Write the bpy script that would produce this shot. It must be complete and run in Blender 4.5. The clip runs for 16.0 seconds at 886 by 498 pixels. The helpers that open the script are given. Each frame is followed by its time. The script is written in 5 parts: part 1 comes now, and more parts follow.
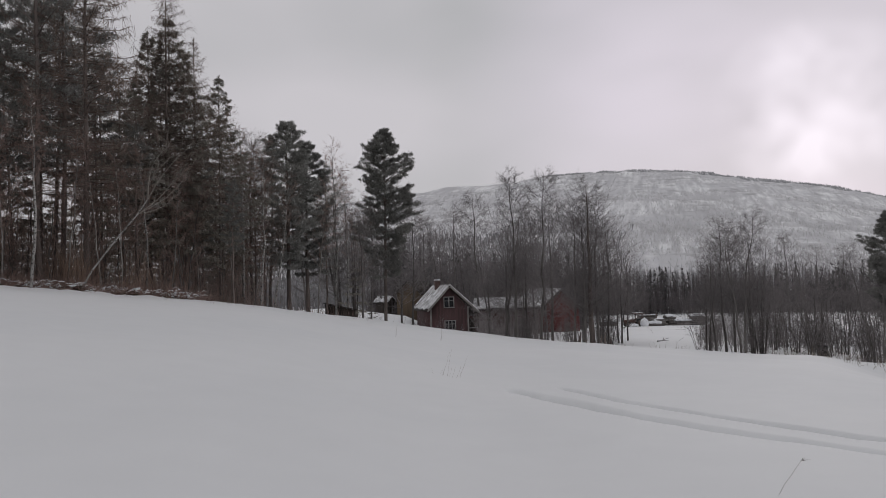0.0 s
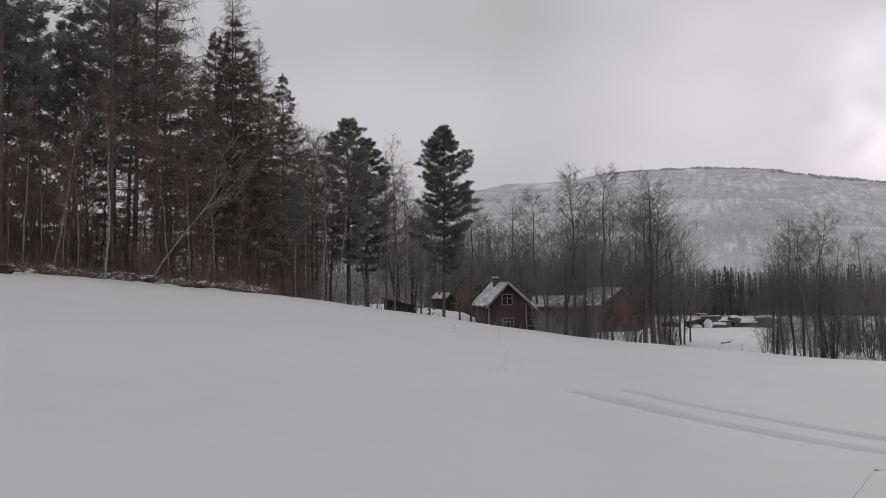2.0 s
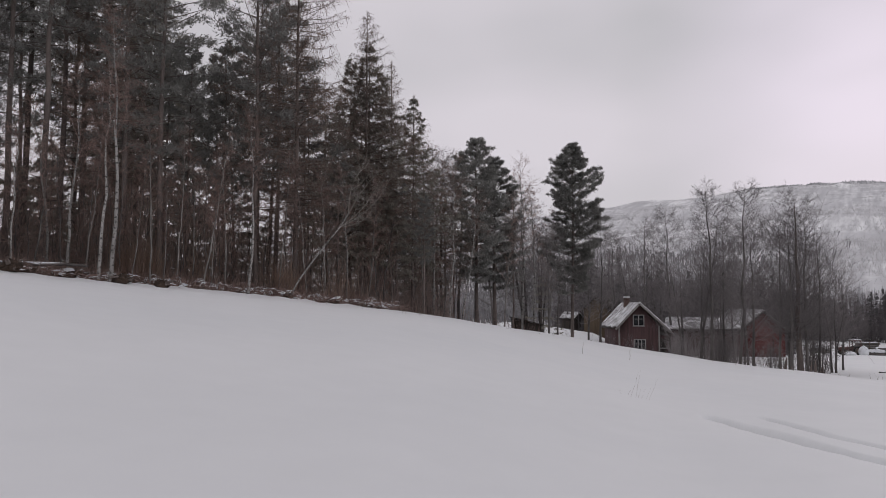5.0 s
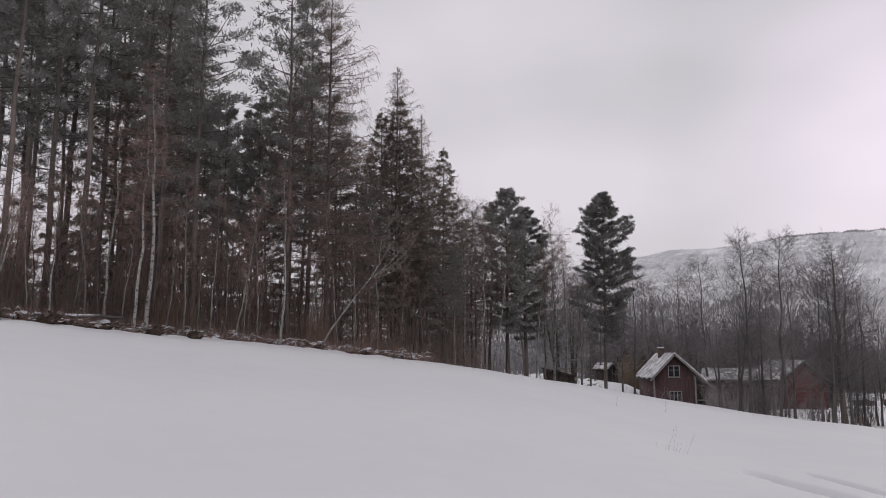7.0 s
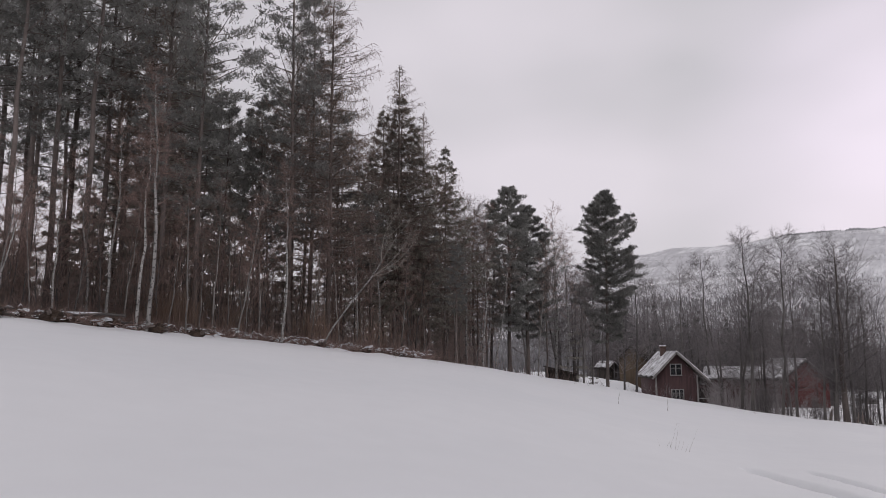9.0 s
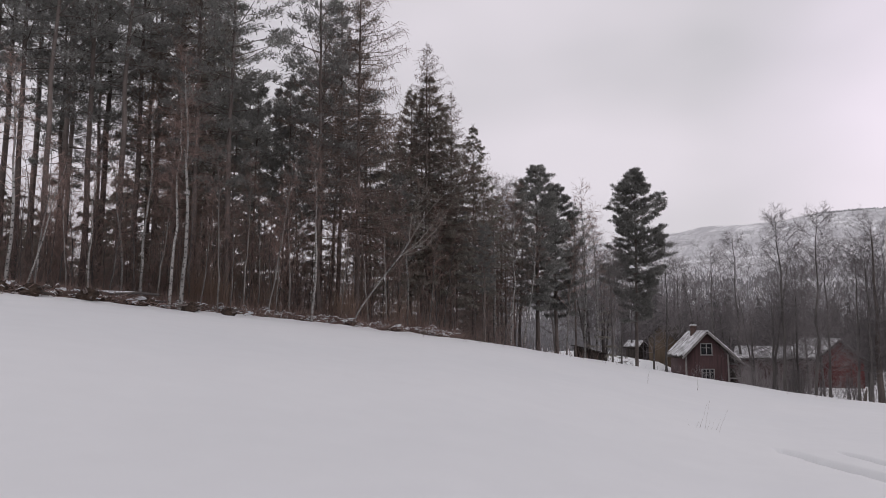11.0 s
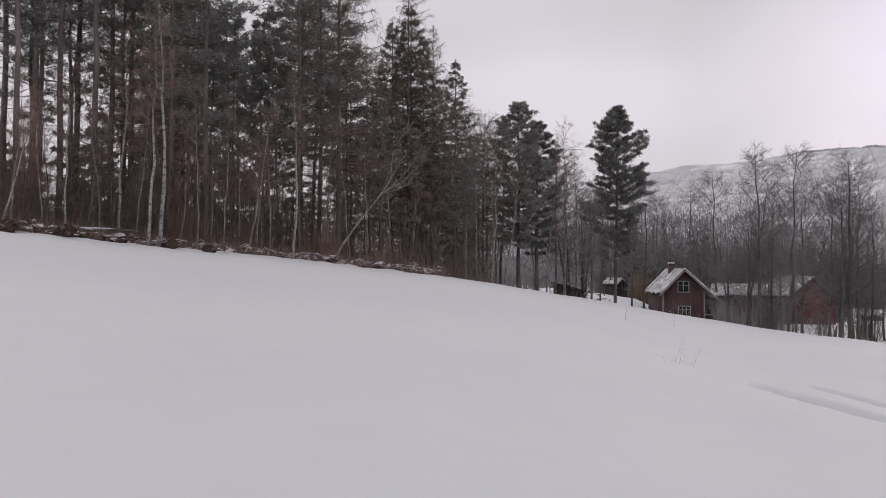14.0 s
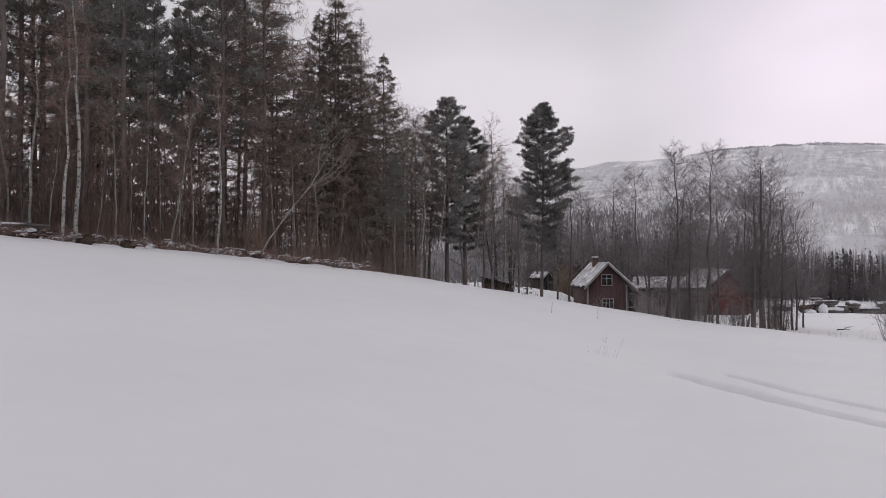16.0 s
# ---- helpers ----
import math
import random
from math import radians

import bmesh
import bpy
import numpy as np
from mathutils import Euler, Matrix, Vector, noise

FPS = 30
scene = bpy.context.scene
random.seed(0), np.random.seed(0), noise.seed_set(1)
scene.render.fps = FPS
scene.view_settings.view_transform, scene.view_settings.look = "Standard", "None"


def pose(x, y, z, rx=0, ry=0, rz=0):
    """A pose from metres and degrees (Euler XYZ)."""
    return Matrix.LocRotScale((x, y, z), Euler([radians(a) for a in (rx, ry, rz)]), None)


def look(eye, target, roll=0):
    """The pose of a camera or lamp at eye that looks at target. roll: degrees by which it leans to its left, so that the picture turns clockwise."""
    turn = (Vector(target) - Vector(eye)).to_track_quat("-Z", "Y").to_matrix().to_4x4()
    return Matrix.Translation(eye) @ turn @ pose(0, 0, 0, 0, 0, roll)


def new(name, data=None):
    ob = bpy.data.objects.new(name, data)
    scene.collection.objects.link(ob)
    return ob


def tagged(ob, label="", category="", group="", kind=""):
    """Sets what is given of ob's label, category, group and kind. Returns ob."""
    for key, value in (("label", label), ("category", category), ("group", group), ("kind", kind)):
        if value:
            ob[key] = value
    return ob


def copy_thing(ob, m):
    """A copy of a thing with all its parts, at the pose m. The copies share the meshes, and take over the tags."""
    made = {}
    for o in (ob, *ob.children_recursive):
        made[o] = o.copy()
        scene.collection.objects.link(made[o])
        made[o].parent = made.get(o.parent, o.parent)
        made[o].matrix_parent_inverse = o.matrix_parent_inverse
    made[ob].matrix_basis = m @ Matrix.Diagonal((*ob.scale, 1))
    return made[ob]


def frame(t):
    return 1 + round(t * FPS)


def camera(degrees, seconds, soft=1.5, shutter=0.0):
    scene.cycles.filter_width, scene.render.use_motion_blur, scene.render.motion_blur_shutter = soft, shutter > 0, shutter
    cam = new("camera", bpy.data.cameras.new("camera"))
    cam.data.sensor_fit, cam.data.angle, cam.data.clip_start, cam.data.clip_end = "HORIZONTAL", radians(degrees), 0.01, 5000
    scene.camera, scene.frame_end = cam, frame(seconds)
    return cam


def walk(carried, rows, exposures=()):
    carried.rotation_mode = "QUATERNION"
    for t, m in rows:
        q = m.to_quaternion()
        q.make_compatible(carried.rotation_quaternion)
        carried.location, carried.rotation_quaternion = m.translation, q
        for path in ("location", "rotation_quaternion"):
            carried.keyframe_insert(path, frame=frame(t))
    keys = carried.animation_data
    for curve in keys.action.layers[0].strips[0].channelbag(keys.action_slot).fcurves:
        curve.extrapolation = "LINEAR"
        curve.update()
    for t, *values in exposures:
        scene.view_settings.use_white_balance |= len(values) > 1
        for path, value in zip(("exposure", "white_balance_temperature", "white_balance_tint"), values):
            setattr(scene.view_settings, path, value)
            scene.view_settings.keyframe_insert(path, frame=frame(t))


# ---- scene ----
# Camera: a hand-held phone that pans from one spot in a snowy field.
cam = camera(62.08, 16.0, soft=0.8)
EYE, TILT, LEAN = 1.7, 3.0, 1.4
ROWS = [  # seconds, yaw, pitch, roll
    (0.0, 0.004, 0.019, 0.330),
    (0.5, 1.025, -0.195, 0.117),
    (1.0, 2.635, -0.262, -0.058),
    (1.5, 3.919, -0.253, -0.182),
    (2.0, 4.566, -0.221, -0.277),
    (2.5, 5.881, -0.182, -0.353),
    (3.0, 7.383, -0.067, -0.480),
    (3.5, 8.724, 0.043, -0.632),
    (4.0, 9.940, 0.166, -0.715),
    (4.5, 11.715, 0.286, -0.729),
    (5.0, 14.481, 1.119, -0.631),
    (5.2, 15.591, 1.898, -0.640),
    (5.6, 16.750, 3.000, -0.610),
    (6.1, 17.150, 3.950, -0.540),
    (6.7, 16.980, 4.750, -0.450),
    (7.5, 16.694, 5.234, -0.380),
    (8.0, 16.534, 5.267, -0.400),
    (10.5, 18.666, 3.569, -0.460),
    (11.0, 19.196, 3.231, -0.440),
    (11.5, 19.616, 2.967, -0.458),
    (12.0, 19.801, 2.143, -0.538),
    (12.5, 19.702, 0.391, -0.625),
    (13.0, 19.333, -1.036, -0.620),
    (13.5, 18.699, -1.423, -0.655),
    (14.0, 17.709, -1.609, -0.640),
    (14.5, 16.621, -1.702, -0.640),
    (15.0, 15.168, -1.793, -0.630),
    (15.5, 13.390, -1.891, -0.650),
    (16.0, 12.161, -1.947, -0.635),
]
walk(cam, [(t, pose(0, 0, EYE, TILT, LEAN) @ pose(0, 0, 0, 0, 0, yaw) @ pose(0, 0, 0, pitch) @ pose(0, 0, 0, 0, roll) @ pose(0, 0, 0, 90))
           for t, yaw, pitch, roll in ROWS],
     exposures=[(0.0, 0.0, 6500, 10), (3.5, 0.0, 6500, 10), (5.0, 0.2, 6500, 14), (8.0, 0.32, 6500, 15), (12.0, 0.37, 6500, 15), (16.0, 0.36, 6500, 15)])

# ---- world, sun ----
SUN_AZ, SUN_EL = 27.5, 11.5
sun_dir = Vector((math.sin(radians(SUN_AZ)) * math.cos(radians(SUN_EL)), math.cos(radians(SUN_AZ)) * math.cos(radians(SUN_EL)), math.sin(radians(SUN_EL))))


def make_world():
    """An overcast sky: thick grey cloud over a pale daylight sky, thinner round the hidden sun."""
    w = bpy.data.worlds.new("overcast_sky")
    scene.world = w
    w.use_nodes = True
    n, l = w.node_tree.nodes, w.node_tree.links
    n.clear()
    out, bg = n.new("ShaderNodeOutputWorld"), n.new("ShaderNodeBackground")
    sky = n.new("ShaderNodeTexSky")
    sky.sky_type, sky.sun_disc = "NISHITA", False
    sky.sun_elevation, sky.sun_rotation = radians(SUN_EL), radians(SUN_AZ)
    co = n.new("ShaderNodeTexCoord")
    mp = n.new("ShaderNodeMapping")
    mp.inputs["Scale"].default_value = (1.0, 1.0, 2.2)
    mp.inputs["Rotation"].default_value = (0.0, radians(24), radians(-20))
    big = n.new("ShaderNodeTexNoise")
    big.inputs["Scale"].default_value, big.inputs["Detail"].default_value, big.inputs["Roughness"].default_value = 1.8, 3, 0.4
    ramp = n.new("ShaderNodeValToRGB")
    e = ramp.color_ramp.elements
    e[0].position, e[0].color = 0.33, (0.37, 0.38, 0.388, 1)
    e[1].position, e[1].color = 0.68, (0.57, 0.55, 0.58, 1)
    dot = n.new("ShaderNodeVectorMath")
    dot.operation = "DOT_PRODUCT"
    dot.inputs[1].default_value = sun_dir
    glow = n.new("ShaderNodeMapRange")
    glow.inputs["From Min"].default_value, glow.inputs["From Max"].default_value = 0.885, 1.0
    glow.interpolation_type = "SMOOTHSTEP"
    fine = n.new("ShaderNodeTexNoise")
    fine.inputs["Scale"].default_value, fine.inputs["Detail"].default_value = 3.0, 2
    patch = n.new("ShaderNodeMapRange")
    patch.inputs["From Min"].default_value, patch.inputs["From Max"].default_value = 0.42, 0.66
    patch.inputs["To Min"].default_value, patch.inputs["To Max"].default_value = 0.65, 1.0
    mul = n.new("ShaderNodeMath")
    mul.operation = "MULTIPLY"
    thin = n.new("ShaderNodeMix")
    thin.data_type, thin.inputs["B"].default_value = "RGBA", (0.73, 0.675, 0.757, 1)
    mix = n.new("ShaderNodeMix")
    mix.data_type, mix.inputs["Factor"].default_value = "RGBA", 0.0015
    l.new(co.outputs["Generated"], mp.inputs["Vector"])
    l.new(mp.outputs["Vector"], big.inputs["Vector"])
    l.new(mp.outputs["Vector"], fine.inputs["Vector"])
    l.new(big.outputs["Fac"], ramp.inputs["Fac"])
    l.new(co.outputs["Generated"], dot.inputs[0])
    l.new(dot.outputs["Value"], glow.inputs["Value"])
    l.new(fine.outputs["Fac"], patch.inputs["Value"])
    l.new(glow.outputs["Result"], mul.inputs[0])
    l.new(patch.outputs["Result"], mul.inputs[1])
    l.new(mul.outputs["Value"], thin.inputs["Factor"])
    l.new(ramp.outputs["Color"], thin.inputs["A"])
    # the cloud is thinnest close to the sun, torn into bright patches
    core, tear, mask, bright = n.new("ShaderNodeMapRange"), n.new("ShaderNodeMapRange"), n.new("ShaderNodeMath"), n.new("ShaderNodeMix")
    core.inputs["From Min"].default_value, core.inputs["From Max"].default_value = 0.992, 0.9998
    core.interpolation_type = "SMOOTHSTEP"
    torn = n.new("ShaderNodeTexNoise")
    torn.inputs["Scale"].default_value, torn.inputs["Detail"].default_value = 10.0, 2
    tear.inputs["From Min"].default_value, tear.inputs["From Max"].default_value = 0.36, 0.66
    mask.operation = "MULTIPLY"
    bright.data_type, bright.inputs["B"].default_value = "RGBA", (0.94, 0.88, 0.97, 1)
    l.new(dot.outputs["Value"], core.inputs["Value"])
    l.new(co.outputs["Generated"], torn.inputs["Vector"])
    l.new(torn.outputs["Fac"], tear.inputs["Value"])
    l.new(core.outputs["Result"], mask.inputs[0])
    l.new(tear.outputs["Result"], mask.inputs[1])
    l.new(mask.outputs["Value"], bright.inputs["Factor"])
    l.new(thin.outputs["Result"], bright.inputs["A"])
    l.new(bright.outputs["Result"], mix.inputs["A"])
    l.new(sky.outputs["Color"], mix.inputs["B"])
    l.new(mix.outputs["Result"], bg.inputs["Color"])
    bg.inputs["Strength"].default_value = 1.0
    l.new(bg.outputs["Background"], out.inputs["Surface"])


make_world()
sun = new("sun", bpy.data.lights.new("sun", "SUN"))
sun.data.energy, sun.data.angle, sun.data.color = 0.25, radians(25), (1.0, 0.96, 0.93)
sun.matrix_world = look(sun_dir * 50, (0, 0, 0))

# ---- materials ----
def material(name, c1, c2, scale=4.0, rough=0.8, bump=0.3, fine=40.0, stretch=(1, 1, 1), detail=6, c3=None, random=0.0, metal=0.0, world_space=False, grain_by=0.28):
    """A surface of two colours mixed by a large noise, with a fine grain in colour and relief; random varies each object's brightness."""
    m = bpy.data.materials.new(name)
    m.use_nodes = True
    n, l = m.node_tree.nodes, m.node_tree.links
    b = n["Principled BSDF"]
    b.inputs["Roughness"].default_value, b.inputs["Metallic"].default_value = rough, metal
    b.inputs["Specular IOR Level"].default_value = 0.25
    mp = n.new("ShaderNodeMapping")
    mp.inputs["Scale"].default_value = stretch
    if world_space:
        geo = n.new("ShaderNodeNewGeometry")
        l.new(geo.outputs["Position"], mp.inputs["Vector"])
    else:
        co = n.new("ShaderNodeTexCoord")
        l.new(co.outputs["Object"], mp.inputs["Vector"])
    big, small = n.new("ShaderNodeTexNoise"), n.new("ShaderNodeTexNoise")
    for t, s in ((big, scale), (small, fine)):
        t.inputs["Scale"].default_value, t.inputs["Detail"].default_value = s, detail
        l.new(mp.outputs["Vector"], t.inputs["Vector"])
    ramp = n.new("ShaderNodeValToRGB")
    ramp.color_ramp.elements[0].position, ramp.color_ramp.elements[1].position = 0.35, 0.65
    ramp.color_ramp.elements[0].color, ramp.color_ramp.elements[1].color = (*c1, 1), (*c2, 1)
    l.new(big.outputs["Fac"], ramp.inputs["Fac"])
    grain = n.new("ShaderNodeMapRange")
    grain.inputs["To Min"].default_value, grain.inputs["To Max"].default_value = 1 - grain_by, 1 + grain_by
    l.new(small.outputs["Fac"], grain.inputs["Value"])
    hsv = n.new("ShaderNodeHueSaturation")
    l.new(ramp.outputs["Color"], hsv.inputs["Color"])
    last = grain.outputs["Result"]
    if random:
        info, vary, mul = n.new("ShaderNodeObjectInfo"), n.new("ShaderNodeMapRange"), n.new("ShaderNodeMath")
        vary.inputs["To Min"].default_value, vary.inputs["To Max"].default_value = 1 - random, 1 + random
        mul.operation = "MULTIPLY"
        l.new(info.outputs["Random"], vary.inputs["Value"])
        l.new(vary.outputs["Result"], mul.inputs[0])
        l.new(last, mul.inputs[1])
        last = mul.outputs["Value"]
    l.new(last, hsv.inputs["Value"])
    l.new(hsv.outputs["Color"], b.inputs["Base Color"])
    if bump:
        bp = n.new("ShaderNodeBump")
        bp.inputs["Strength"].default_value, bp.inputs["Distance"].default_value = bump, 0.02
        l.new(small.outputs["Fac"], bp.inputs["Height"])
        l.new(bp.outputs["Normal"], b.inputs["Normal"])
    return m


def foliage(name, c1, c2, islands=0.5, random=0.2, thin=0.45):
    """Needles or twigs: each piece takes its own tone between two colours."""
    m = bpy.data.materials.new(name)
    m.use_nodes = True
    n, l = m.node_tree.nodes, m.node_tree.links
    b = n["Principled BSDF"]
    b.inputs["Roughness"].default_value, b.inputs["Specular IOR Level"].default_value = 0.8, 0.15
    co, big = n.new("ShaderNodeTexCoord"), n.new("ShaderNodeTexNoise")
    big.inputs["Scale"].default_value, big.inputs["Detail"].default_value = 0.9, 3
    l.new(co.outputs["Object"], big.inputs["Vector"])
    geo = n.new("ShaderNodeNewGeometry")
    add = n.new("ShaderNodeMath")
    add.operation, add.inputs[1].default_value = "MULTIPLY_ADD", islands
    l.new(geo.outputs["Random Per Island"], add.inputs[0])
    l.new(big.outputs["Fac"], add.inputs[2])
    ramp = n.new("ShaderNodeValToRGB")
    ramp.color_ramp.elements[0].position, ramp.color_ramp.elements[1].position = 0.4, 0.5 + islands
    ramp.color_ramp.elements[0].color, ramp.color_ramp.elements[1].color = (*c1, 1), (*c2, 1)
    l.new(add.outputs["Value"], ramp.inputs["Fac"])
    info, vary, hsv = n.new("ShaderNodeObjectInfo"), n.new("ShaderNodeMapRange"), n.new("ShaderNodeHueSaturation")
    vary.inputs["To Min"].default_value, vary.inputs["To Max"].default_value = 1 - random, 1 + random
    l.new(info.outputs["Random"], vary.inputs["Value"])
    l.new(vary.outputs["Result"], hsv.inputs["Value"])
    l.new(ramp.outputs["Color"], hsv.inputs["Color"])
    l.new(hsv.outputs["Color"], b.inputs["Base Color"])
    if thin:
        # thin needles let part of the light through
        tl, mx = n.new("ShaderNodeBsdfTranslucent"), n.new("ShaderNodeMixShader")
        mx.inputs["Fac"].default_value = thin
        l.new(hsv.outputs["Color"], tl.inputs["Color"])
        l.new(b.outputs["BSDF"], mx.inputs[1])
        l.new(tl.outputs["BSDF"], mx.inputs[2])
        l.new(mx.outputs["Shader"], n["Material Output"].inputs["Surface"])
    return m


def birch_bark():
    """Chalky white bark with dark cross marks, darker at the foot of the trunk where it cracks."""
    m = material("birch_bark", (0.23, 0.22, 0.208), (0.44, 0.425, 0.405), scale=1.2, fine=18, bump=0.3, random=0.25)
    n, l = m.node_tree.nodes, m.node_tree.links
    b = n["Principled BSDF"]
    co, mp, marks = n.new("ShaderNodeTexCoord"), n.new("ShaderNodeMapping"), n.new("ShaderNodeTexNoise")
    mp.inputs["Scale"].default_value = (7, 7, 10)
    marks.inputs["Scale"].default_value, marks.inputs["Detail"].default_value = 1.3, 4
    l.new(co.outputs["Object"], mp.inputs["Vector"])
    l.new(mp.outputs["Vector"], marks.inputs["Vector"])
    ramp = n.new("ShaderNodeValToRGB")
    ramp.color_ramp.elements[0].position, ramp.color_ramp.elements[1].position = 0.52, 0.63
    l.new(marks.outputs["Fac"], ramp.inputs["Fac"])
    mix = n.new("ShaderNodeMix")
    mix.data_type, mix.inputs["B"].default_value = "RGBA", (0.06, 0.056, 0.052, 1)
    old = b.inputs["Base Color"].links[0].from_socket
    l.new(ramp.outputs["Color"], mix.inputs["Factor"])
    l.new(old, mix.inputs["A"])
    l.new(mix.outputs["Result"], b.inputs["Base Color"])
    return m


SNOW = material("snow", (0.78, 0.79, 0.80), (0.82, 0.825, 0.83), scale=0.12, fine=1.6, rough=0.65, bump=0.06, world_space=True, grain_by=0.03)
SNOW_PATCH = material("old_snow", (0.74, 0.76, 0.79), (0.84, 0.85, 0.87), scale=1.5, fine=25, rough=0.7, bump=0.4)
ROOF_SNOW = material("thin_roof_snow", (0.30, 0.295, 0.295), (0.82, 0.825, 0.84), scale=1.6, fine=14, rough=0.7, bump=0.4)
PINE_BARK = material("pine_bark", (0.105, 0.088, 0.08), (0.21, 0.175, 0.158), scale=1.5, fine=14, bump=0.8, stretch=(1, 1, 0.35), random=0.3)
GREY_BARK = material("grey_bark", (0.09, 0.082, 0.078), (0.18, 0.165, 0.156), scale=1.5, fine=14, bump=0.6, stretch=(1, 1, 0.35), random=0.3)
BIRCH_BARK = birch_bark()
PALE_BARK = material("young_birch_bark", (0.16, 0.15, 0.14), (0.34, 0.32, 0.30), scale=1.3, fine=16, bump=0.4, random=0.3)
# needle and bare twig tones are lifted to stand in for haze
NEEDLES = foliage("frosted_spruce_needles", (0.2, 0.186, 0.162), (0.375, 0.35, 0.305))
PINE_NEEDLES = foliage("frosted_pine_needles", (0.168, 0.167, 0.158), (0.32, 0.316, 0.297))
TWIGS = foliage("bare_twigs", (0.15, 0.137, 0.136), (0.29, 0.268, 0.265))
RED_TWIGS = foliage("reddish_twigs", (0.215, 0.155, 0.136), (0.42, 0.305, 0.268))
BRUSH = foliage("brown_brush", (0.18, 0.145, 0.134), (0.35, 0.275, 0.252))
PALE_TWIGS = foliage("pale_birch_limbs", (0.3, 0.272, 0.245), (0.46, 0.425, 0.385))
OSIER = foliage("brown_osier_stems", (0.24, 0.172, 0.135), (0.42, 0.31, 0.245))
LARCH_TWIGS = foliage("larch_twigs", (0.15, 0.112, 0.095), (0.28, 0.215, 0.185))
MID_TWIGS = foliage("grey_bare_crowns", (0.115, 0.103, 0.105), (0.21, 0.192, 0.194))
# hillside, far conifer and far bare tones are paled to stand in for haze
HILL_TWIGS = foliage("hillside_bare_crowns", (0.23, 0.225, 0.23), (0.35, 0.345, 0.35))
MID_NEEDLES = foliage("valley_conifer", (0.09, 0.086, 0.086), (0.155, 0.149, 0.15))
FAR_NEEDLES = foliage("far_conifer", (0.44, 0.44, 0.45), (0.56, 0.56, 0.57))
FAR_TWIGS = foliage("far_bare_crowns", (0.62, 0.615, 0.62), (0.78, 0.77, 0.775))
LITTER = material("needle_litter", (0.10, 0.078, 0.064), (0.52, 0.52, 0.53), scale=0.55, fine=9, bump=0.9, world_space=True)
LITTER.node_tree.nodes["Color Ramp"].color_ramp.elements[0].position = 0.54
EARTH = material("dark_earth", (0.03, 0.022, 0.018), (0.085, 0.06, 0.045), scale=3, fine=22, bump=0.9)
RED_PAINT = material("weathered_red_paint", (0.068, 0.044, 0.044), (0.108, 0.06, 0.06), scale=0.8, fine=9, bump=0.5, stretch=(6, 6, 0.5))
SHED_PAINT = material("darkened_shed_paint", (0.045, 0.03, 0.028), (0.085, 0.048, 0.045), scale=0.8, fine=9, bump=0.5, stretch=(6, 6, 0.5))
BARN_PAINT = material("barn_paint", (0.112, 0.04, 0.038), (0.15, 0.05, 0.047), scale=0.6, fine=7, bump=0.5, stretch=(6, 6, 0.4))
DARK_BOARD = material("dark_board", (0.03, 0.026, 0.024), (0.07, 0.058, 0.05), scale=1.0, fine=9, bump=0.5, stretch=(6, 6, 0.5))
OCHRE_PAINT = material("ochre_paint", (0.10, 0.075, 0.052), (0.135, 0.10, 0.07), scale=0.8, fine=9, bump=0.4, stretch=(6, 6, 0.5))
WHITE_PAINT = material("white_paint", (0.24, 0.232, 0.225), (0.35, 0.34, 0.33), scale=2, fine=30, bump=0.2)
WORN_TRIM = material("worn_trim_paint", (0.20, 0.185, 0.175), (0.30, 0.285, 0.27), scale=2, fine=30, bump=0.2)
GLASS = material("window_glass", (0.012, 0.013, 0.015), (0.03, 0.032, 0.035), scale=1.5, fine=12, rough=0.08, bump=0.0)
BRICK = material("chimney_brick", (0.075, 0.05, 0.043), (0.13, 0.085, 0.073), scale=3, fine=20, bump=0.6)
RUBBER = material("rubber", (0.02, 0.02, 0.02), (0.04, 0.04, 0.038), scale=4, fine=30, bump=0.4)
MACHINE = material("faded_machine_paint", (0.06, 0.035, 0.03), (0.13, 0.06, 0.05), scale=2, fine=25, rough=0.5, bump=0.2)
STEEL = material("rusty_steel", (0.09, 0.07, 0.06), (0.2, 0.15, 0.12), scale=3, fine=30, rough=0.6, bump=0.3)
DARK_STEEL = material("blackened_steel", (0.025, 0.024, 0.024), (0.06, 0.055, 0.052), scale=3, fine=30, rough=0.55, bump=0.3)
STRAW = material("dry_straw", (0.22, 0.19, 0.165), (0.34, 0.30, 0.255), scale=6, fine=40, bump=0.2)


# ---- mesh helpers ----
def mesh_from(name, verts, tris, material_, smooth=False):
    """A triangle mesh from two arrays."""
    verts, tris = np.asarray(verts, np.float32), np.asarray(tris, np.int32)
    me = bpy.data.meshes.new(name)
    me.vertices.add(len(verts))
    me.vertices.foreach_set("co", verts.ravel())
    me.loops.add(tris.size)
    me.loops.foreach_set("vertex_index", tris.ravel())
    me.polygons.add(len(tris))
    me.polygons.foreach_set("loop_start", np.arange(0, tris.size, 3, dtype=np.int32))
    if smooth:
        me.polygons.foreach_set("use_smooth", np.ones(len(tris), bool))
    me.materials.append(material_)
    me.update(calc_edges=True)
    me.validate()
    return me


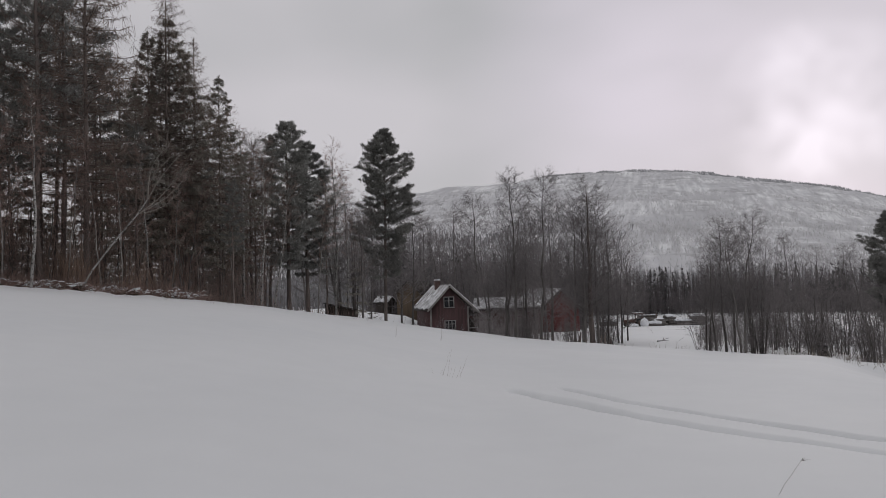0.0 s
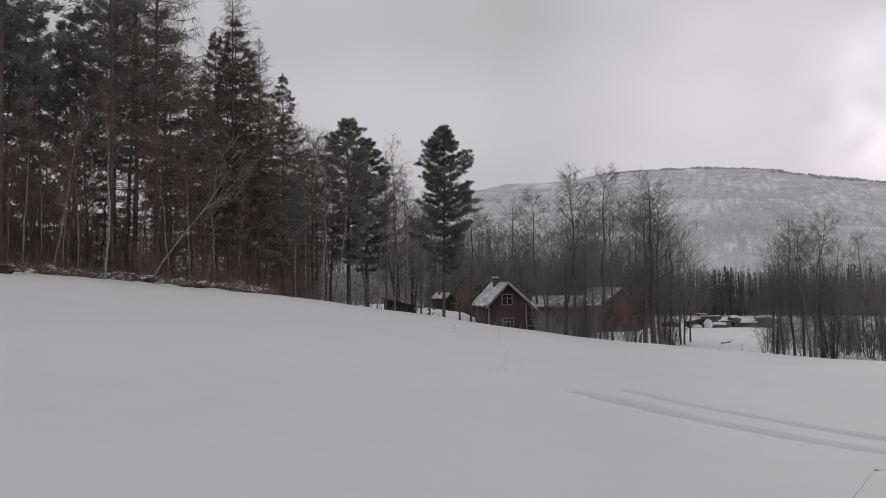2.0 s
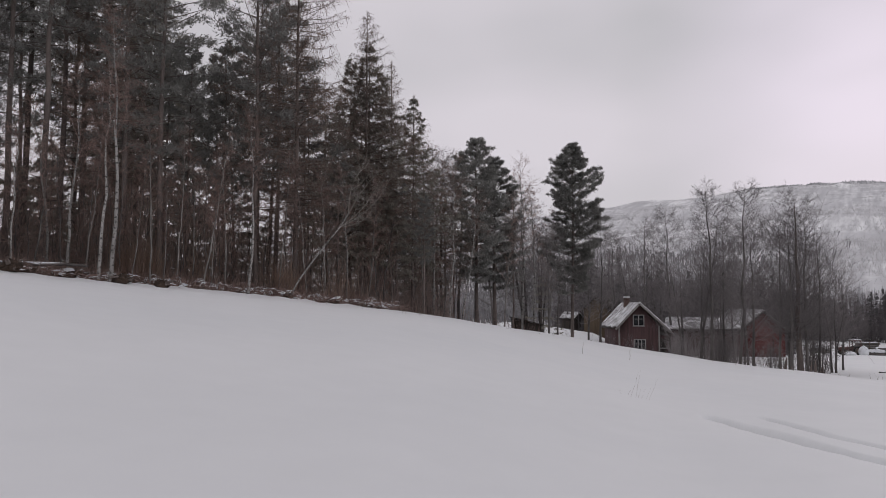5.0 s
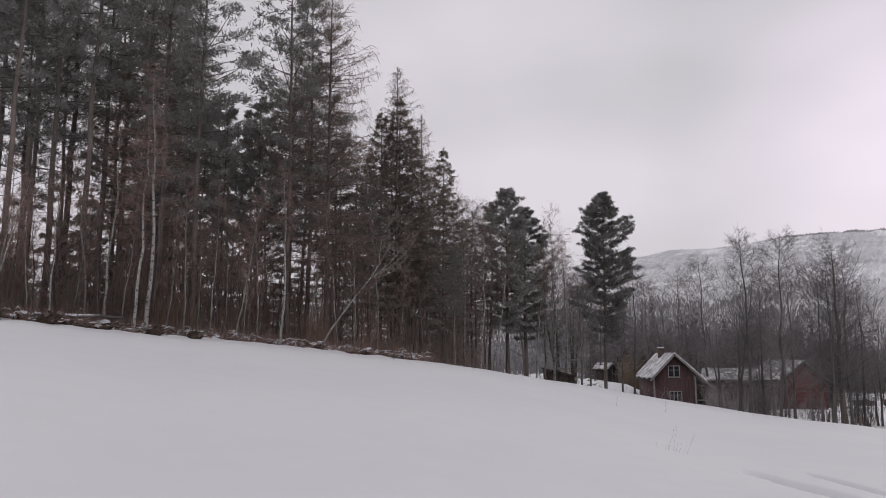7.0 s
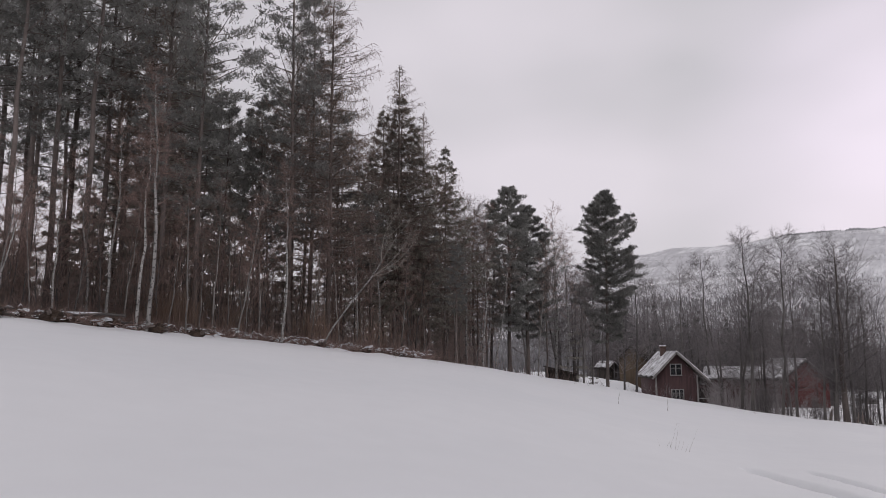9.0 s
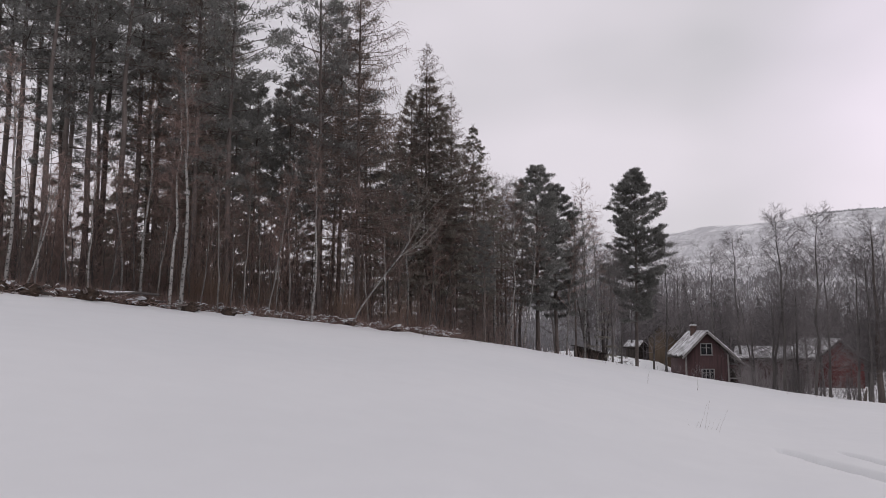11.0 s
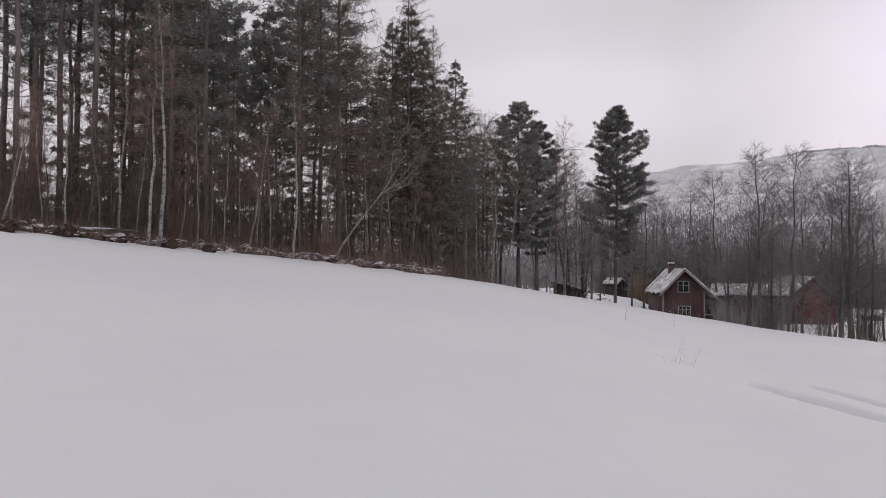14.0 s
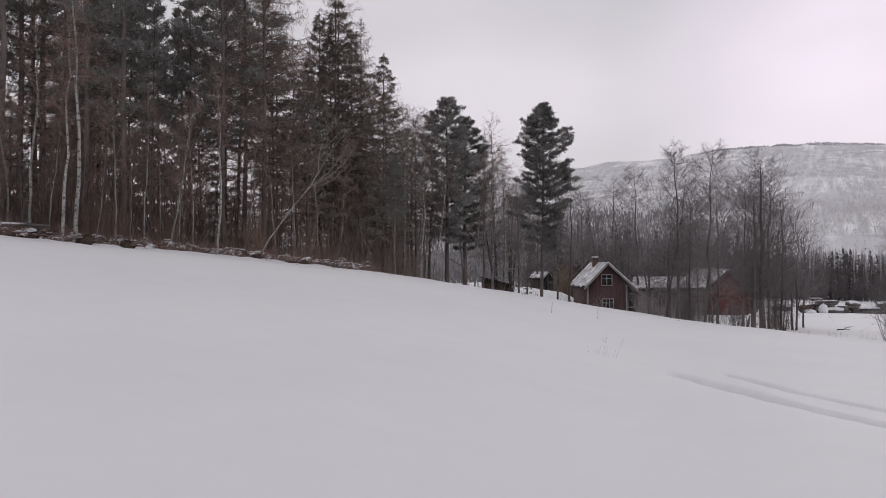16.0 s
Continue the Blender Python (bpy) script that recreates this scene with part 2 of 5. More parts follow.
class Geo:
    """Collects triangles in arrays."""

    def __init__(self):
        self.v, self.t, self.n = [], [], 0

    def add(self, verts, tris):
        self.v.append(np.asarray(verts, float))
        self.t.append(np.asarray(tris, int) + self.n)
        self.n += len(verts)

    def tube(self, points, radii, sides=5):
        """A tapered tube along a line of points."""
        p, r = np.asarray(points, float), np.asarray(radii, float)
        d = np.gradient(p, axis=0)
        d /= np.linalg.norm(d, axis=1, keepdims=True) + 1e-9
        ref = np.where(np.abs(d[:, 2:3]) > 0.9, np.array([[1.0, 0, 0]]), np.array([[0, 0, 1.0]]))
        a = np.cross(d, ref)
        a /= np.linalg.norm(a, axis=1, keepdims=True) + 1e-9
        b = np.cross(d, a)
        th = np.arange(sides) * 2 * math.pi / sides
        ring = p[:, None] + r[:, None, None] * (np.cos(th)[None, :, None] * a[:, None] + np.sin(th)[None, :, None] * b[:, None])
        k = len(p)
        i, j = np.meshgrid(np.arange(k - 1), np.arange(sides), indexing="ij")
        q0, q1 = i * sides + j, i * sides + (j + 1) % sides
        q2, q3 = q1 + sides, q0 + sides
        tris = np.concatenate([np.stack([q0, q1, q2], -1).reshape(-1, 3), np.stack([q0, q2, q3], -1).reshape(-1, 3)])
        cap = np.array([[(k - 1) * sides, (k - 1) * sides + s, (k - 1) * sides + s + 1] for s in range(1, sides - 1)])
        self.add(ring.reshape(-1, 3), np.concatenate([tris, cap]))

    def blades(self, base, tip, width, rng):
        """A slim triangle from each base point to its tip, turned at random about its own line."""
        base, tip = np.asarray(base, float), np.asarray(tip, float)
        d = tip - base
        side = np.cross(d, rng.normal(size=d.shape))
        side *= np.reshape(width, (-1, 1)) / (np.linalg.norm(side, axis=1, keepdims=True) + 1e-9) / 2
        v = np.stack([base - side, base + side, tip], 1).reshape(-1, 3)
        self.add(v, np.arange(len(v)).reshape(-1, 3))

    def box(self, lo, hi):
        (x0, y0, z0), (x1, y1, z1) = lo, hi
        v = [(x, y, z) for z in (z0, z1) for y in (y0, y1) for x in (x0, x1)]
        q = [(0, 2, 3, 1), (4, 5, 7, 6), (0, 1, 5, 4), (2, 6, 7, 3), (0, 4, 6, 2), (1, 3, 7, 5)]
        self.add(v, [t for a, b, c, d in q for t in ((a, b, c), (a, c, d))])

    def prism(self, outline, y0, y1):
        """An outline of (x, z) points, anticlockwise, drawn out from y0 to y1."""
        k = len(outline)
        v = [(x, y0, z) for x, z in outline] + [(x, y1, z) for x, z in outline]
        t = [(0, i, i + 1) for i in range(1, k - 1)] + [(k, k + i + 1, k + i) for i in range(1, k - 1)]
        for i in range(k):
            j = (i + 1) % k
            t += [(i, i + k, j + k), (i, j + k, j)]
        self.add(v, t)

    def mesh(self, name, material_, smooth=False):
        return mesh_from(name, np.concatenate(self.v), np.concatenate(self.t), material_, smooth)


def part(name, geo, material_, parent, label="", smooth=False):
    ob = new(name, geo.mesh(name, material_, smooth))
    ob.parent = parent
    if label:
        tagged(ob, label)
    return ob


def thing(name, label, category, group="", m=None):
    ob = new(name)
    ob.empty_display_size = 0.3
    if m is not None:
        ob.matrix_basis = m
    return tagged(ob, label, category, group)


# ---- ground ----
SKYLINE_AZ = np.array([-180, -120, -80, -50, -45.8, -39.5, -33.5, -27.4, -24, -19, -14.2, -10, -5.2, -2, 2.8, 7, 12, 17.5, 21.8, 26, 31, 60, 120, 180.0])
SKYLINE_EL = np.array([0, 2, 3, 2.65, 2.35, 1.66, 1.15, 0.56, 0.18, -0.32, -0.96, -1.58, -2.32, -2.88, -3.6, -4.2, -4.62, -5.1, -5.36, -5.5, -5.9, -5.5, -2, 0.0])
CREST_AZ = np.array([-180, -50, -20, -5, 2, 10, 20, 31, 60, 180.0])
CREST_R = np.array([40, 29, 36, 48, 52, 42, 34, 30, 30, 40.0])
_az = np.linspace(-180, 180, 1441)
_el = np.convolve(np.pad(np.interp(_az, SKYLINE_AZ, SKYLINE_EL), 8, "edge"), np.ones(17) / 17, "valid")
_cr = np.convolve(np.pad(np.interp(_az, CREST_AZ, CREST_R), 12, "edge"), np.ones(25) / 25, "valid")


def ground_plain(x, y):
    """The lie of the land: a rounded hill that rises towards the wood and falls away to the valley floor."""
    x, y = np.asarray(x, float), np.asarray(y, float)
    r, az = np.hypot(x, y), np.degrees(np.arctan2(x, y))
    te = np.tan(np.radians(np.interp(az, _az, _el)))
    rc = np.interp(az, _az, _cr)
    near = EYE + r * te - EYE * (1 - r / rc) ** 2
    valley = np.maximum(-0.2 - 0.046 * r, -8.2 + 0.0 * r)
    lift = np.clip((r - 62) / 50, 0, 1) * np.clip((235 - r) / 80, 0, 1)
    valley = valley + np.interp(az, (-20, -8, -3, -0.8, 0.4, 3.5), (5, 4.4, 3.0, 1.0, 0.1, 0)) * lift * lift * (3 - 2 * lift) * (az < 90)
    rr = np.minimum(r, 110)
    hill = EYE + rr * te - 0.025 * (rr - rc) - 0.35
    w = np.clip((-9 - az) / 10, 0, 1) * np.clip((az + 150) / 40, 0, 1)
    w = w * w * (3 - 2 * w)
    far = valley + (hill - valley) * w - 4 * np.exp(-r / 12)
    k = 0.35
    h = np.clip(0.5 + 0.5 * (near - far) / k, 0, 1)
    z = far + (near - far) * h + k * h * (1 - h)
    swell = 0.035 * np.sin(0.31 * x + 0.9) * np.sin(0.23 * y + 0.31 * x) + 0.02 * np.sin(0.83 * x - 0.6 * y) + 0.012 * np.sin(1.7 * x + 1.1 * y + 1.0)
    edge = np.exp(-((r - np.interp(az, (-54, -20), (26.8, 33.8))) / 1.6) ** 2) * np.clip((-17 - az) / 3, 0, 1) * np.clip((az + 75) / 10, 0, 1)
    swell = swell + 0.075 * edge * (np.sin(2.9 * x + 1.3 * y) * np.sin(2.1 * y - 1.7 * x) + 0.5 * np.sin(5.1 * x - 4.3 * y))
    bank = 0.6 * np.exp(-((x - 18.4) ** 2 + (y - 28.8) ** 2) / 5.0) + 0.35 * np.exp(-((x - 20.6) ** 2 + (y - 27.2) ** 2) / 3.0)
    dip = np.clip((az - 26) / 6.5, 0, 1) * np.clip((75 - az) / 25, 0, 1) * np.clip((r - 13) / 14, 0, 1)
    swell = swell + bank - 0.6 * dip * dip * (3 - 2 * dip)
    return z + swell * np.clip(r / 6, 0, 1)


def track_dent(x, y):
    """Two old ski tracks, half snowed in, that fade out on the slope; cut over-deep to look dark enough from the
    camera.
    """
    out = np.zeros_like(x)
    for pts, depth in (((1.10, 13.3), (1.24, 12.88), (2.37, 10.05), (3.33, 8.61), (4.26, 7.5), (6.6, 5.2), (9.0, 3.2)), 0.42), \
            (((2.0, 13.4), (2.1, 13.06), (2.67, 11.3), (3.71, 9.57), (4.55, 8.28), (6.9, 6.0), (9.3, 4.0)), 0.24):
        px, py = np.array(pts).T
        best, along = np.full(x.shape, 1e9), np.zeros_like(x)
        run = 0.0
        for i in range(len(px) - 1):
            dx, dy = px[i + 1] - px[i], py[i + 1] - py[i]
            n = math.hypot(dx, dy)
            u = np.clip(((x - px[i]) * dx + (y - py[i]) * dy) / n ** 2, 0, 1)
            d = np.hypot(x - px[i] - u * dx, y - py[i] - u * dy)
            along = np.where(d < best, run + u * n, along)
            best = np.minimum(best, d)
            run += n
        wob = 0.02 * np.sin(along * 2.1) + 0.012 * np.sin(along * 7.3) + 0.008 * np.sin(along * 17.0)
        if depth > 0.25:
            fade = np.interp(along, (0, 0.5, 3.5, 5, 7, 9, 12), (0, 1.0, 1.0, 0.5, 0.22, 0.1, 0.05))
        else:
            fade = np.interp(along, (0, 0.4, 1.2, 2.2, 3.4, 5.5, 7, 9, 12), (0, 0.8, 0.85, 0.35, 0.65, 0.9, 0.6, 0.15, 0.06))
        fade = fade * (0.92 + 0.08 * np.sin(along * 5.3 + depth * 40))
        half = (0.145 if depth > 0.25 else 0.085) * (0.55 + 0.45 * fade)
        out -= depth * fade * np.exp(-(np.abs(best + wob) / half) ** 2.7)
        out += 0.008 * fade * np.exp(-((best - 0.17) / 0.07) ** 2)
    return out


def ground_z(x, y):
    return float(ground_plain(x, y))


def make_ground():
    r = np.concatenate([np.geomspace(0.5, 5, 50), np.geomspace(5, 14, 220)[1:], np.geomspace(14, 60, 110)[1:], np.geomspace(60, 3800, 64)[1:]])
    az = np.concatenate([np.arange(-54, 0, 0.75), np.arange(0, 36, 0.2), np.arange(36, 306, 4.5)])
    R, A = np.meshgrid(r, np.radians(az), indexing="ij")
    x, y = R * np.sin(A), R * np.cos(A)
    z = ground_plain(x, y)
    close = R < 16
    z[close] += track_dent(x[close], y[close])
    k = len(az)
    i, j = np.meshgrid(np.arange(len(r) - 1), np.arange(k), indexing="ij")
    a, b = i * k + j, i * k + (j + 1) % k
    c, d = b + k, a + k
    tris = np.concatenate([np.stack([a, b, c], -1).reshape(-1, 3), np.stack([a, c, d], -1).reshape(-1, 3)])[:, ::-1]
    verts = np.vstack([np.stack([x, y, z], -1).reshape(-1, 3), [[0, 0, float(ground_plain(0.0, 0.0))]]])
    ring = np.arange(k)
    tris = np.vstack([tris, np.column_stack([ring, (ring + 1) % k, np.full(k, len(verts) - 1)])])
    ob = new("ground", mesh_from("ground", verts, tris, SNOW, smooth=True))
    tagged(ob, "smooth untouched snow field with two old ski tracks", "ground", kind="structure")


make_ground()


# ---- mountain and far woods ----
RIDGE_AZ = np.array([-60, -30, -12, -5, -1.8, 1, 5, 9.7, 14.6, 18, 22, 25.6, 31.3, 40, 60.0])
RIDGE_EL = np.array([3, 5, 6.2, 7.1, 7.5, 7.85, 8.0, 8.35, 8.4, 8.05, 7.4, 6.7, 5.1, 3, 1.0])


def mountain_z(az, s):
    """Height of the hillside at an azimuth and a share s of the way from its foot to its ridge."""
    d = 330 + 1250 * s
    top = EYE + 1580 * math.tan(radians(float(np.interp(az, RIDGE_AZ, RIDGE_EL))))
    x, y = d * math.sin(radians(az)), d * math.cos(radians(az))
    rough = noise.fractal(Vector((x * 0.006, y * 0.006, 0.3)), 1.0, 2.0, 5)
    crag = abs(noise.fractal(Vector((x * 0.02, y * 0.02, 4.1)), 0.9, 2.1, 4))
    body = -8.5 + (top + 8.5) * (0.25 * s + 0.75 * s ** 1.25)
    return x, y, body + (rough * 12 + crag * 5) * min(1.0, s * 4) * (1.0 if s < 0.9 else 0.75)


def mountain_material():
    """Snow under a thin leafless wood, with grey rock bands and darker stands of trees; all tones are paled for haze.
    """
    m = bpy.data.materials.new("wooded_mountain")
    m.use_nodes = True
    n, l = m.node_tree.nodes, m.node_tree.links
    b = n["Principled BSDF"]
    b.inputs["Roughness"].default_value, b.inputs["Specular IOR Level"].default_value = 0.9, 0.1
    geo = n.new("ShaderNodeNewGeometry")
    masks = []
    # open snow against thin wood; upright streaks of single trees; bands of rock
    for scale, stretch, lo, hi, detail in ((0.012, (1, 0.7, 2.4), 0.43, 0.57, 6), (0.11, (1, 0.09, 0.2), 0.36, 0.62, 4), (0.045, (0.6, 0.6, 2.6), 0.56, 0.66, 6)):
        mp, t, mr = n.new("ShaderNodeMapping"), n.new("ShaderNodeTexNoise"), n.new("ShaderNodeMapRange")
        mp.vector_type = "TEXTURE"
        mp.inputs["Rotation"].default_value = (0, 0, radians(-16))
        mp.inputs["Scale"].default_value = [1 / v for v in stretch]
        t.inputs["Scale"].default_value, t.inputs["Detail"].default_value, t.inputs["Roughness"].default_value = scale, detail, 0.65
        mr.inputs["From Min"].default_value, mr.inputs["From Max"].default_value = lo, hi
        l.new(geo.outputs["Position"], mp.inputs["Vector"])
        l.new(mp.outputs["Vector"], t.inputs["Vector"])
        l.new(t.outputs["Fac"], mr.inputs["Value"])
        masks.append(mr.outputs["Result"])
    wood, streak, rock, dim = (n.new("ShaderNodeMix") for _ in range(4))
    for mix in (wood, streak, rock):
        mix.data_type = "RGBA"
    wood.inputs["A"].default_value, wood.inputs["B"].default_value = (0.68, 0.675, 0.69, 1), (0.97, 0.97, 0.975, 1)
    streak.inputs["A"].default_value = (0.6, 0.595, 0.61, 1)
    rock.inputs["B"].default_value = (0.42, 0.415, 0.42, 1)
    dim.data_type, dim.inputs["A"].default_value, dim.inputs["B"].default_value = "FLOAT", 0.0, 0.7
    l.new(masks[0], wood.inputs["Factor"])
    l.new(masks[1], streak.inputs["Factor"])
    l.new(wood.outputs["Result"], streak.inputs["B"])
    l.new(masks[2], dim.inputs["Factor"])
    l.new(dim.outputs["Result"], rock.inputs["Factor"])
    l.new(streak.outputs["Result"], rock.inputs["A"])
    l.new(rock.outputs["Result"], b.inputs["Base Color"])
    return m


def make_mountain():
    az = np.arange(-60, 60.1, 0.35)
    ss = np.concatenate([np.linspace(0, 1, 64), [1.1, 1.3]])
    v = []
    for s in ss:
        for a in az:
            x, y, z = mountain_z(a, min(s, 1.0))
            if s > 1:
                f = 1 + (s - 1) * 0.6
                x, y, z = x * f, y * f, z - (s - 1) * 260
            v.append((x, y, z))
    k = len(az)
    i, j = np.meshgrid(np.arange(len(ss) - 1), np.arange(k - 1), indexing="ij")
    a, b = i * k + j, i * k + j + 1
    c, d = b + k, a + k
    tris = np.concatenate([np.stack([a, b, c], -1).reshape(-1, 3), np.stack([a, c, d], -1).reshape(-1, 3)])
    ob = new("mountain_backdrop", mesh_from("mountain_backdrop", v, tris[:, ::-1], mountain_material(), smooth=True))
    tagged(ob, "snowy mountainside under leafless woods and grey rock", "mountain", kind="structure")
    rng = np.random.default_rng(5)
    bare, firs = Geo(), Geo()
    pb, pt, pw = [], [], []
    fb, ft, fw = [], [], []
    for _ in range(44000):
        a, s = rng.uniform(-14, 36), rng.uniform(0.03, 1.0)
        x, y, z = mountain_z(a, s)
        if noise.noise(Vector((x * 0.008, y * 0.008, 2.0))) < rng.uniform(-0.7, 0.15) + 0.45 * s + (0.12 if s > 0.9 else 0.0):
            continue
        fir = rng.random() < (0.45 if s < 0.07 else 0.0)
        h = rng.uniform(6, 11) if fir else rng.uniform(2.5, 6.0) * (1.0 if s < 0.85 else 0.6)
        for _ in range(2):
            (fb if fir else pb).append((x, y, z - 1))
            (ft if fir else pt).append((x + rng.normal() * (0.3 if fir else 0.45 * h), y, z + h * (1 if fir else rng.uniform(0.5, 1))))
            (fw if fir else pw).append(h * (0.2 if fir else 0.09))
    for _ in range(3600):
        # low wood along the skyline
        a, s = rng.uniform(8, 36), rng.uniform(0.965, 1.0)
        if noise.noise(Vector((a * 1.3, 0.0, 7.0))) < rng.uniform(-0.6, 0.25):
            continue
        x, y, z = mountain_z(a, s)
        h = rng.uniform(1.0, 4.0)
        fb.append((x, y, z - 1.5))
        ft.append((x + rng.normal() * 0.8, y, z + h))
        fw.append(4.5)
    low = Geo()
    lb, lt, lw = [], [], []
    for _ in range(8000):
        a, s = rng.uniform(-20, 19), rng.uniform(0.01, 1) ** 1.5 * 0.36
        if rng.random() < (a - 2) / 13 or rng.random() < s * 1.8:
            continue
        x, y, z = mountain_z(a, s)
        h = rng.uniform(7, 13)
        for _ in range(2):
            lb.append((x, y, z - 1))
            lt.append((x + rng.normal() * 0.22 * h, y + rng.normal() * 0.6, z + h * rng.uniform(0.6, 1)))
            lw.append(h * 0.085)
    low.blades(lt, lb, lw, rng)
    tagged(new("hillside_wood", low.mesh("hillside_wood", HILL_TWIGS)), "grey leafless wood on the lower hillside, paled for haze", "far wood", kind="stuff")
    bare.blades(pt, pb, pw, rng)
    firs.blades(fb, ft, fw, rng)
    tagged(new("mountain_birch_wood", bare.mesh("mountain_birch_wood", FAR_TWIGS)), "thin leafless birch wood on a snowy mountainside, paled for haze", "far wood", kind="stuff")
    tagged(new("mountain_fir_wood", firs.mesh("mountain_fir_wood", FAR_NEEDLES)), "fir stands along a mountain's foot, paled for haze", "far wood", kind="stuff")


make_mountain()


# ---- trees ----
def unit(v):
    v = np.asarray(v, float)
    return v / (np.linalg.norm(v) + 1e-9)


def polar(az, d):
    return d * math.sin(radians(az)), d * math.cos(radians(az))


def conifer(seed, h, crown0, rmax, limbs, kind, tufts=3, blade=(0.055, 0.14, 0.26), profile=None, girth=1.15, stubs=22):
    """The trunk, the crown and the white bough specks of a needle tree, standing at the origin. kind: spruce, pine or
    larch.
    """
    rng = np.random.default_rng(seed)
    trunk, crown, snow = Geo(), Geo(), Geo()
    k = 14
    zz = np.linspace(-0.6, h, k)
    wob = np.cumsum(rng.normal(0, 0.03, (k, 2)), axis=0) * (1.1 if kind == "pine" else 0.4)
    line = np.column_stack([wob, zz])
    line[:2, :2] = 0
    r0 = (0.0042 * h + 0.02) * girth
    trunk.tube(line, r0 * (1 - np.clip(zz / h, 0, 1)) ** 0.8 + 0.012, 7)

    def axis(z):
        return np.array([np.interp(z, zz, line[:, 0]), np.interp(z, zz, line[:, 1]), z])

    # dead stubs on the bare lower trunk
    for _ in range(int(stubs * crown0 + stubs / 4)):
        z, a = rng.uniform(0.12, crown0 + 0.12) * h, rng.uniform(0, 2 * math.pi)
        ln = rng.uniform(0.4, 1.7)
        p = axis(z)
        q = p + np.array([math.cos(a) * ln, math.sin(a) * ln, rng.uniform(-0.5, 0.3)])
        trunk.tube([p, (p + q) / 2 + [0, 0, 0.08], q], [0.018, 0.012, 0.004], 3)
    if profile is None:
        profile = {"pine": ((0, 0.5), (0.2, 0.95), (0.4, 1.0), (0.65, 0.75), (0.85, 0.45), (1, 0.12)),
                   "spruce": ((0, 0.8), (0.1, 1.0), (0.35, 0.86), (0.65, 0.54), (0.88, 0.22), (1, 0.05)),
                   "larch": ((0, 0.7), (0.2, 1.0), (0.45, 0.86), (0.7, 0.58), (0.9, 0.24), (1, 0.05))}[kind]
    pt, pr = np.array(profile).T
    lump = rng.uniform(0, 6.28, 4)
    whorl = 5 if kind == "pine" else 6
    base, tip, wid = [], [], []
    for i in range(limbs):
        level = (i // whorl + 0.5) / (limbs / whorl)
        t = min(0.995, max(0.0, level ** 0.95 + rng.normal(0, 0.02 if kind == "pine" else 0.012)))
        u = crown0 + (0.985 - crown0) * t
        a = i * 2.39996 + rng.normal(0, 0.35)
        uneven = 1 + 0.2 * math.sin(a + lump[0] + 9 * t) + 0.13 * math.sin(2 * a + lump[1] - 17 * t)
        reach = max(0.16, rmax * float(np.interp(t, pt, pr)) * uneven * rng.uniform(0.72, 1.12))
        if kind == "pine":
            rise, droop, curl = rng.uniform(0.05, 0.3) + 0.55 * t, rng.uniform(0.0, 0.25), 0.12
        elif kind == "spruce":
            rise, droop, curl = 0.02 + 0.5 * t, rng.uniform(0.25, 0.55) * (1 - 0.7 * t), 0.2
        else:
            rise, droop, curl = 0.05 + 0.45 * t, rng.uniform(0.2, 0.45) * (1 - 0.5 * t), 0.3
        out, side = np.array([math.cos(a), math.sin(a), 0]), np.array([-math.sin(a), math.cos(a), 0])
        s = np.linspace(0, 1, 4)
        pts = axis(u * h) + out * (reach * s)[:, None] + side * (rng.normal(0, 0.12) * reach * s ** 2)[:, None]
        pts[:, 2] += reach * (rise * s - droop * s ** 2 + curl * s ** 4)
        trunk.tube(pts, (0.006 + (0.009 if kind != "larch" else 0.006) * reach) * (1 - 0.85 * s) + 0.003, 3)

        def along(v):
            return np.column_stack([np.interp(v, s, pts[:, c]) for c in range(3)])

        if kind == "larch":
            n = int(8 + 15 * reach / rmax * tufts)
            v = rng.uniform(0.1, 1.0, n) ** 0.8
            lat = rng.uniform(-1, 1, n) * (1.15 - v) * 0.5 * reach
            p = along(v) + side * lat[:, None] + rng.normal(0, 0.06, (n, 3))
            hang = rng.uniform(0.12, 0.85, n) * (0.45 + 0.55 * reach / rmax)
            q = p + np.column_stack([rng.normal(0, 0.16, n), rng.normal(0, 0.16, n), -hang + 0.1])
            q[:, :2] += out[None, :2] * 0.14
            root = along(np.clip(v - 0.1, 0, 1))
            base += [p, root]
            tip += [q, p + rng.normal(0, 0.05, p.shape)]
            wid += [np.full(n, 0.02), np.full(n, 0.015)]
            continue
        # side shoots, then needle tufts along each of them
        nb = int(3 + 3.4 * reach) if kind == "pine" else int(4 + 4.4 * reach)
        v = np.append(np.sqrt(rng.uniform(0.03, 1.0, nb)), 1.0)
        sg = np.where(np.arange(nb + 1) % 2 == 0, 1.0, -1.0)
        sg[-1] = 0
        p0 = along(v)
        if kind == "pine":
            d = out * rng.uniform(0.5, 1.0, (nb + 1, 1)) + side * (sg * rng.uniform(0.5, 1.1, nb + 1))[:, None] + [0, 0, 0.22] + rng.normal(0, 0.14, (nb + 1, 3))
            ln = (0.22 + 0.34 * reach) * (1.15 - 0.75 * v) * rng.uniform(0.7, 1.2, nb + 1)
            spots = rng.uniform(0.25, 1.1, (nb + 1, tufts))
        else:
            d = out * 0.55 + side * (sg * 0.75)[:, None] + [0, 0, -0.22] + rng.normal(0, 0.12, (nb + 1, 3))
            ln = (0.16 + 0.36 * reach) * (1.12 - 0.85 * v)
            spots = rng.uniform(0.05, 1.1, (nb + 1, tufts))
        d /= np.linalg.norm(d, axis=1, keepdims=True)
        c = (p0[:, None] + d[:, None] * (ln[:, None] * spots)[..., None]).reshape(-1, 3)
        dd = np.repeat(d, tufts, 0)
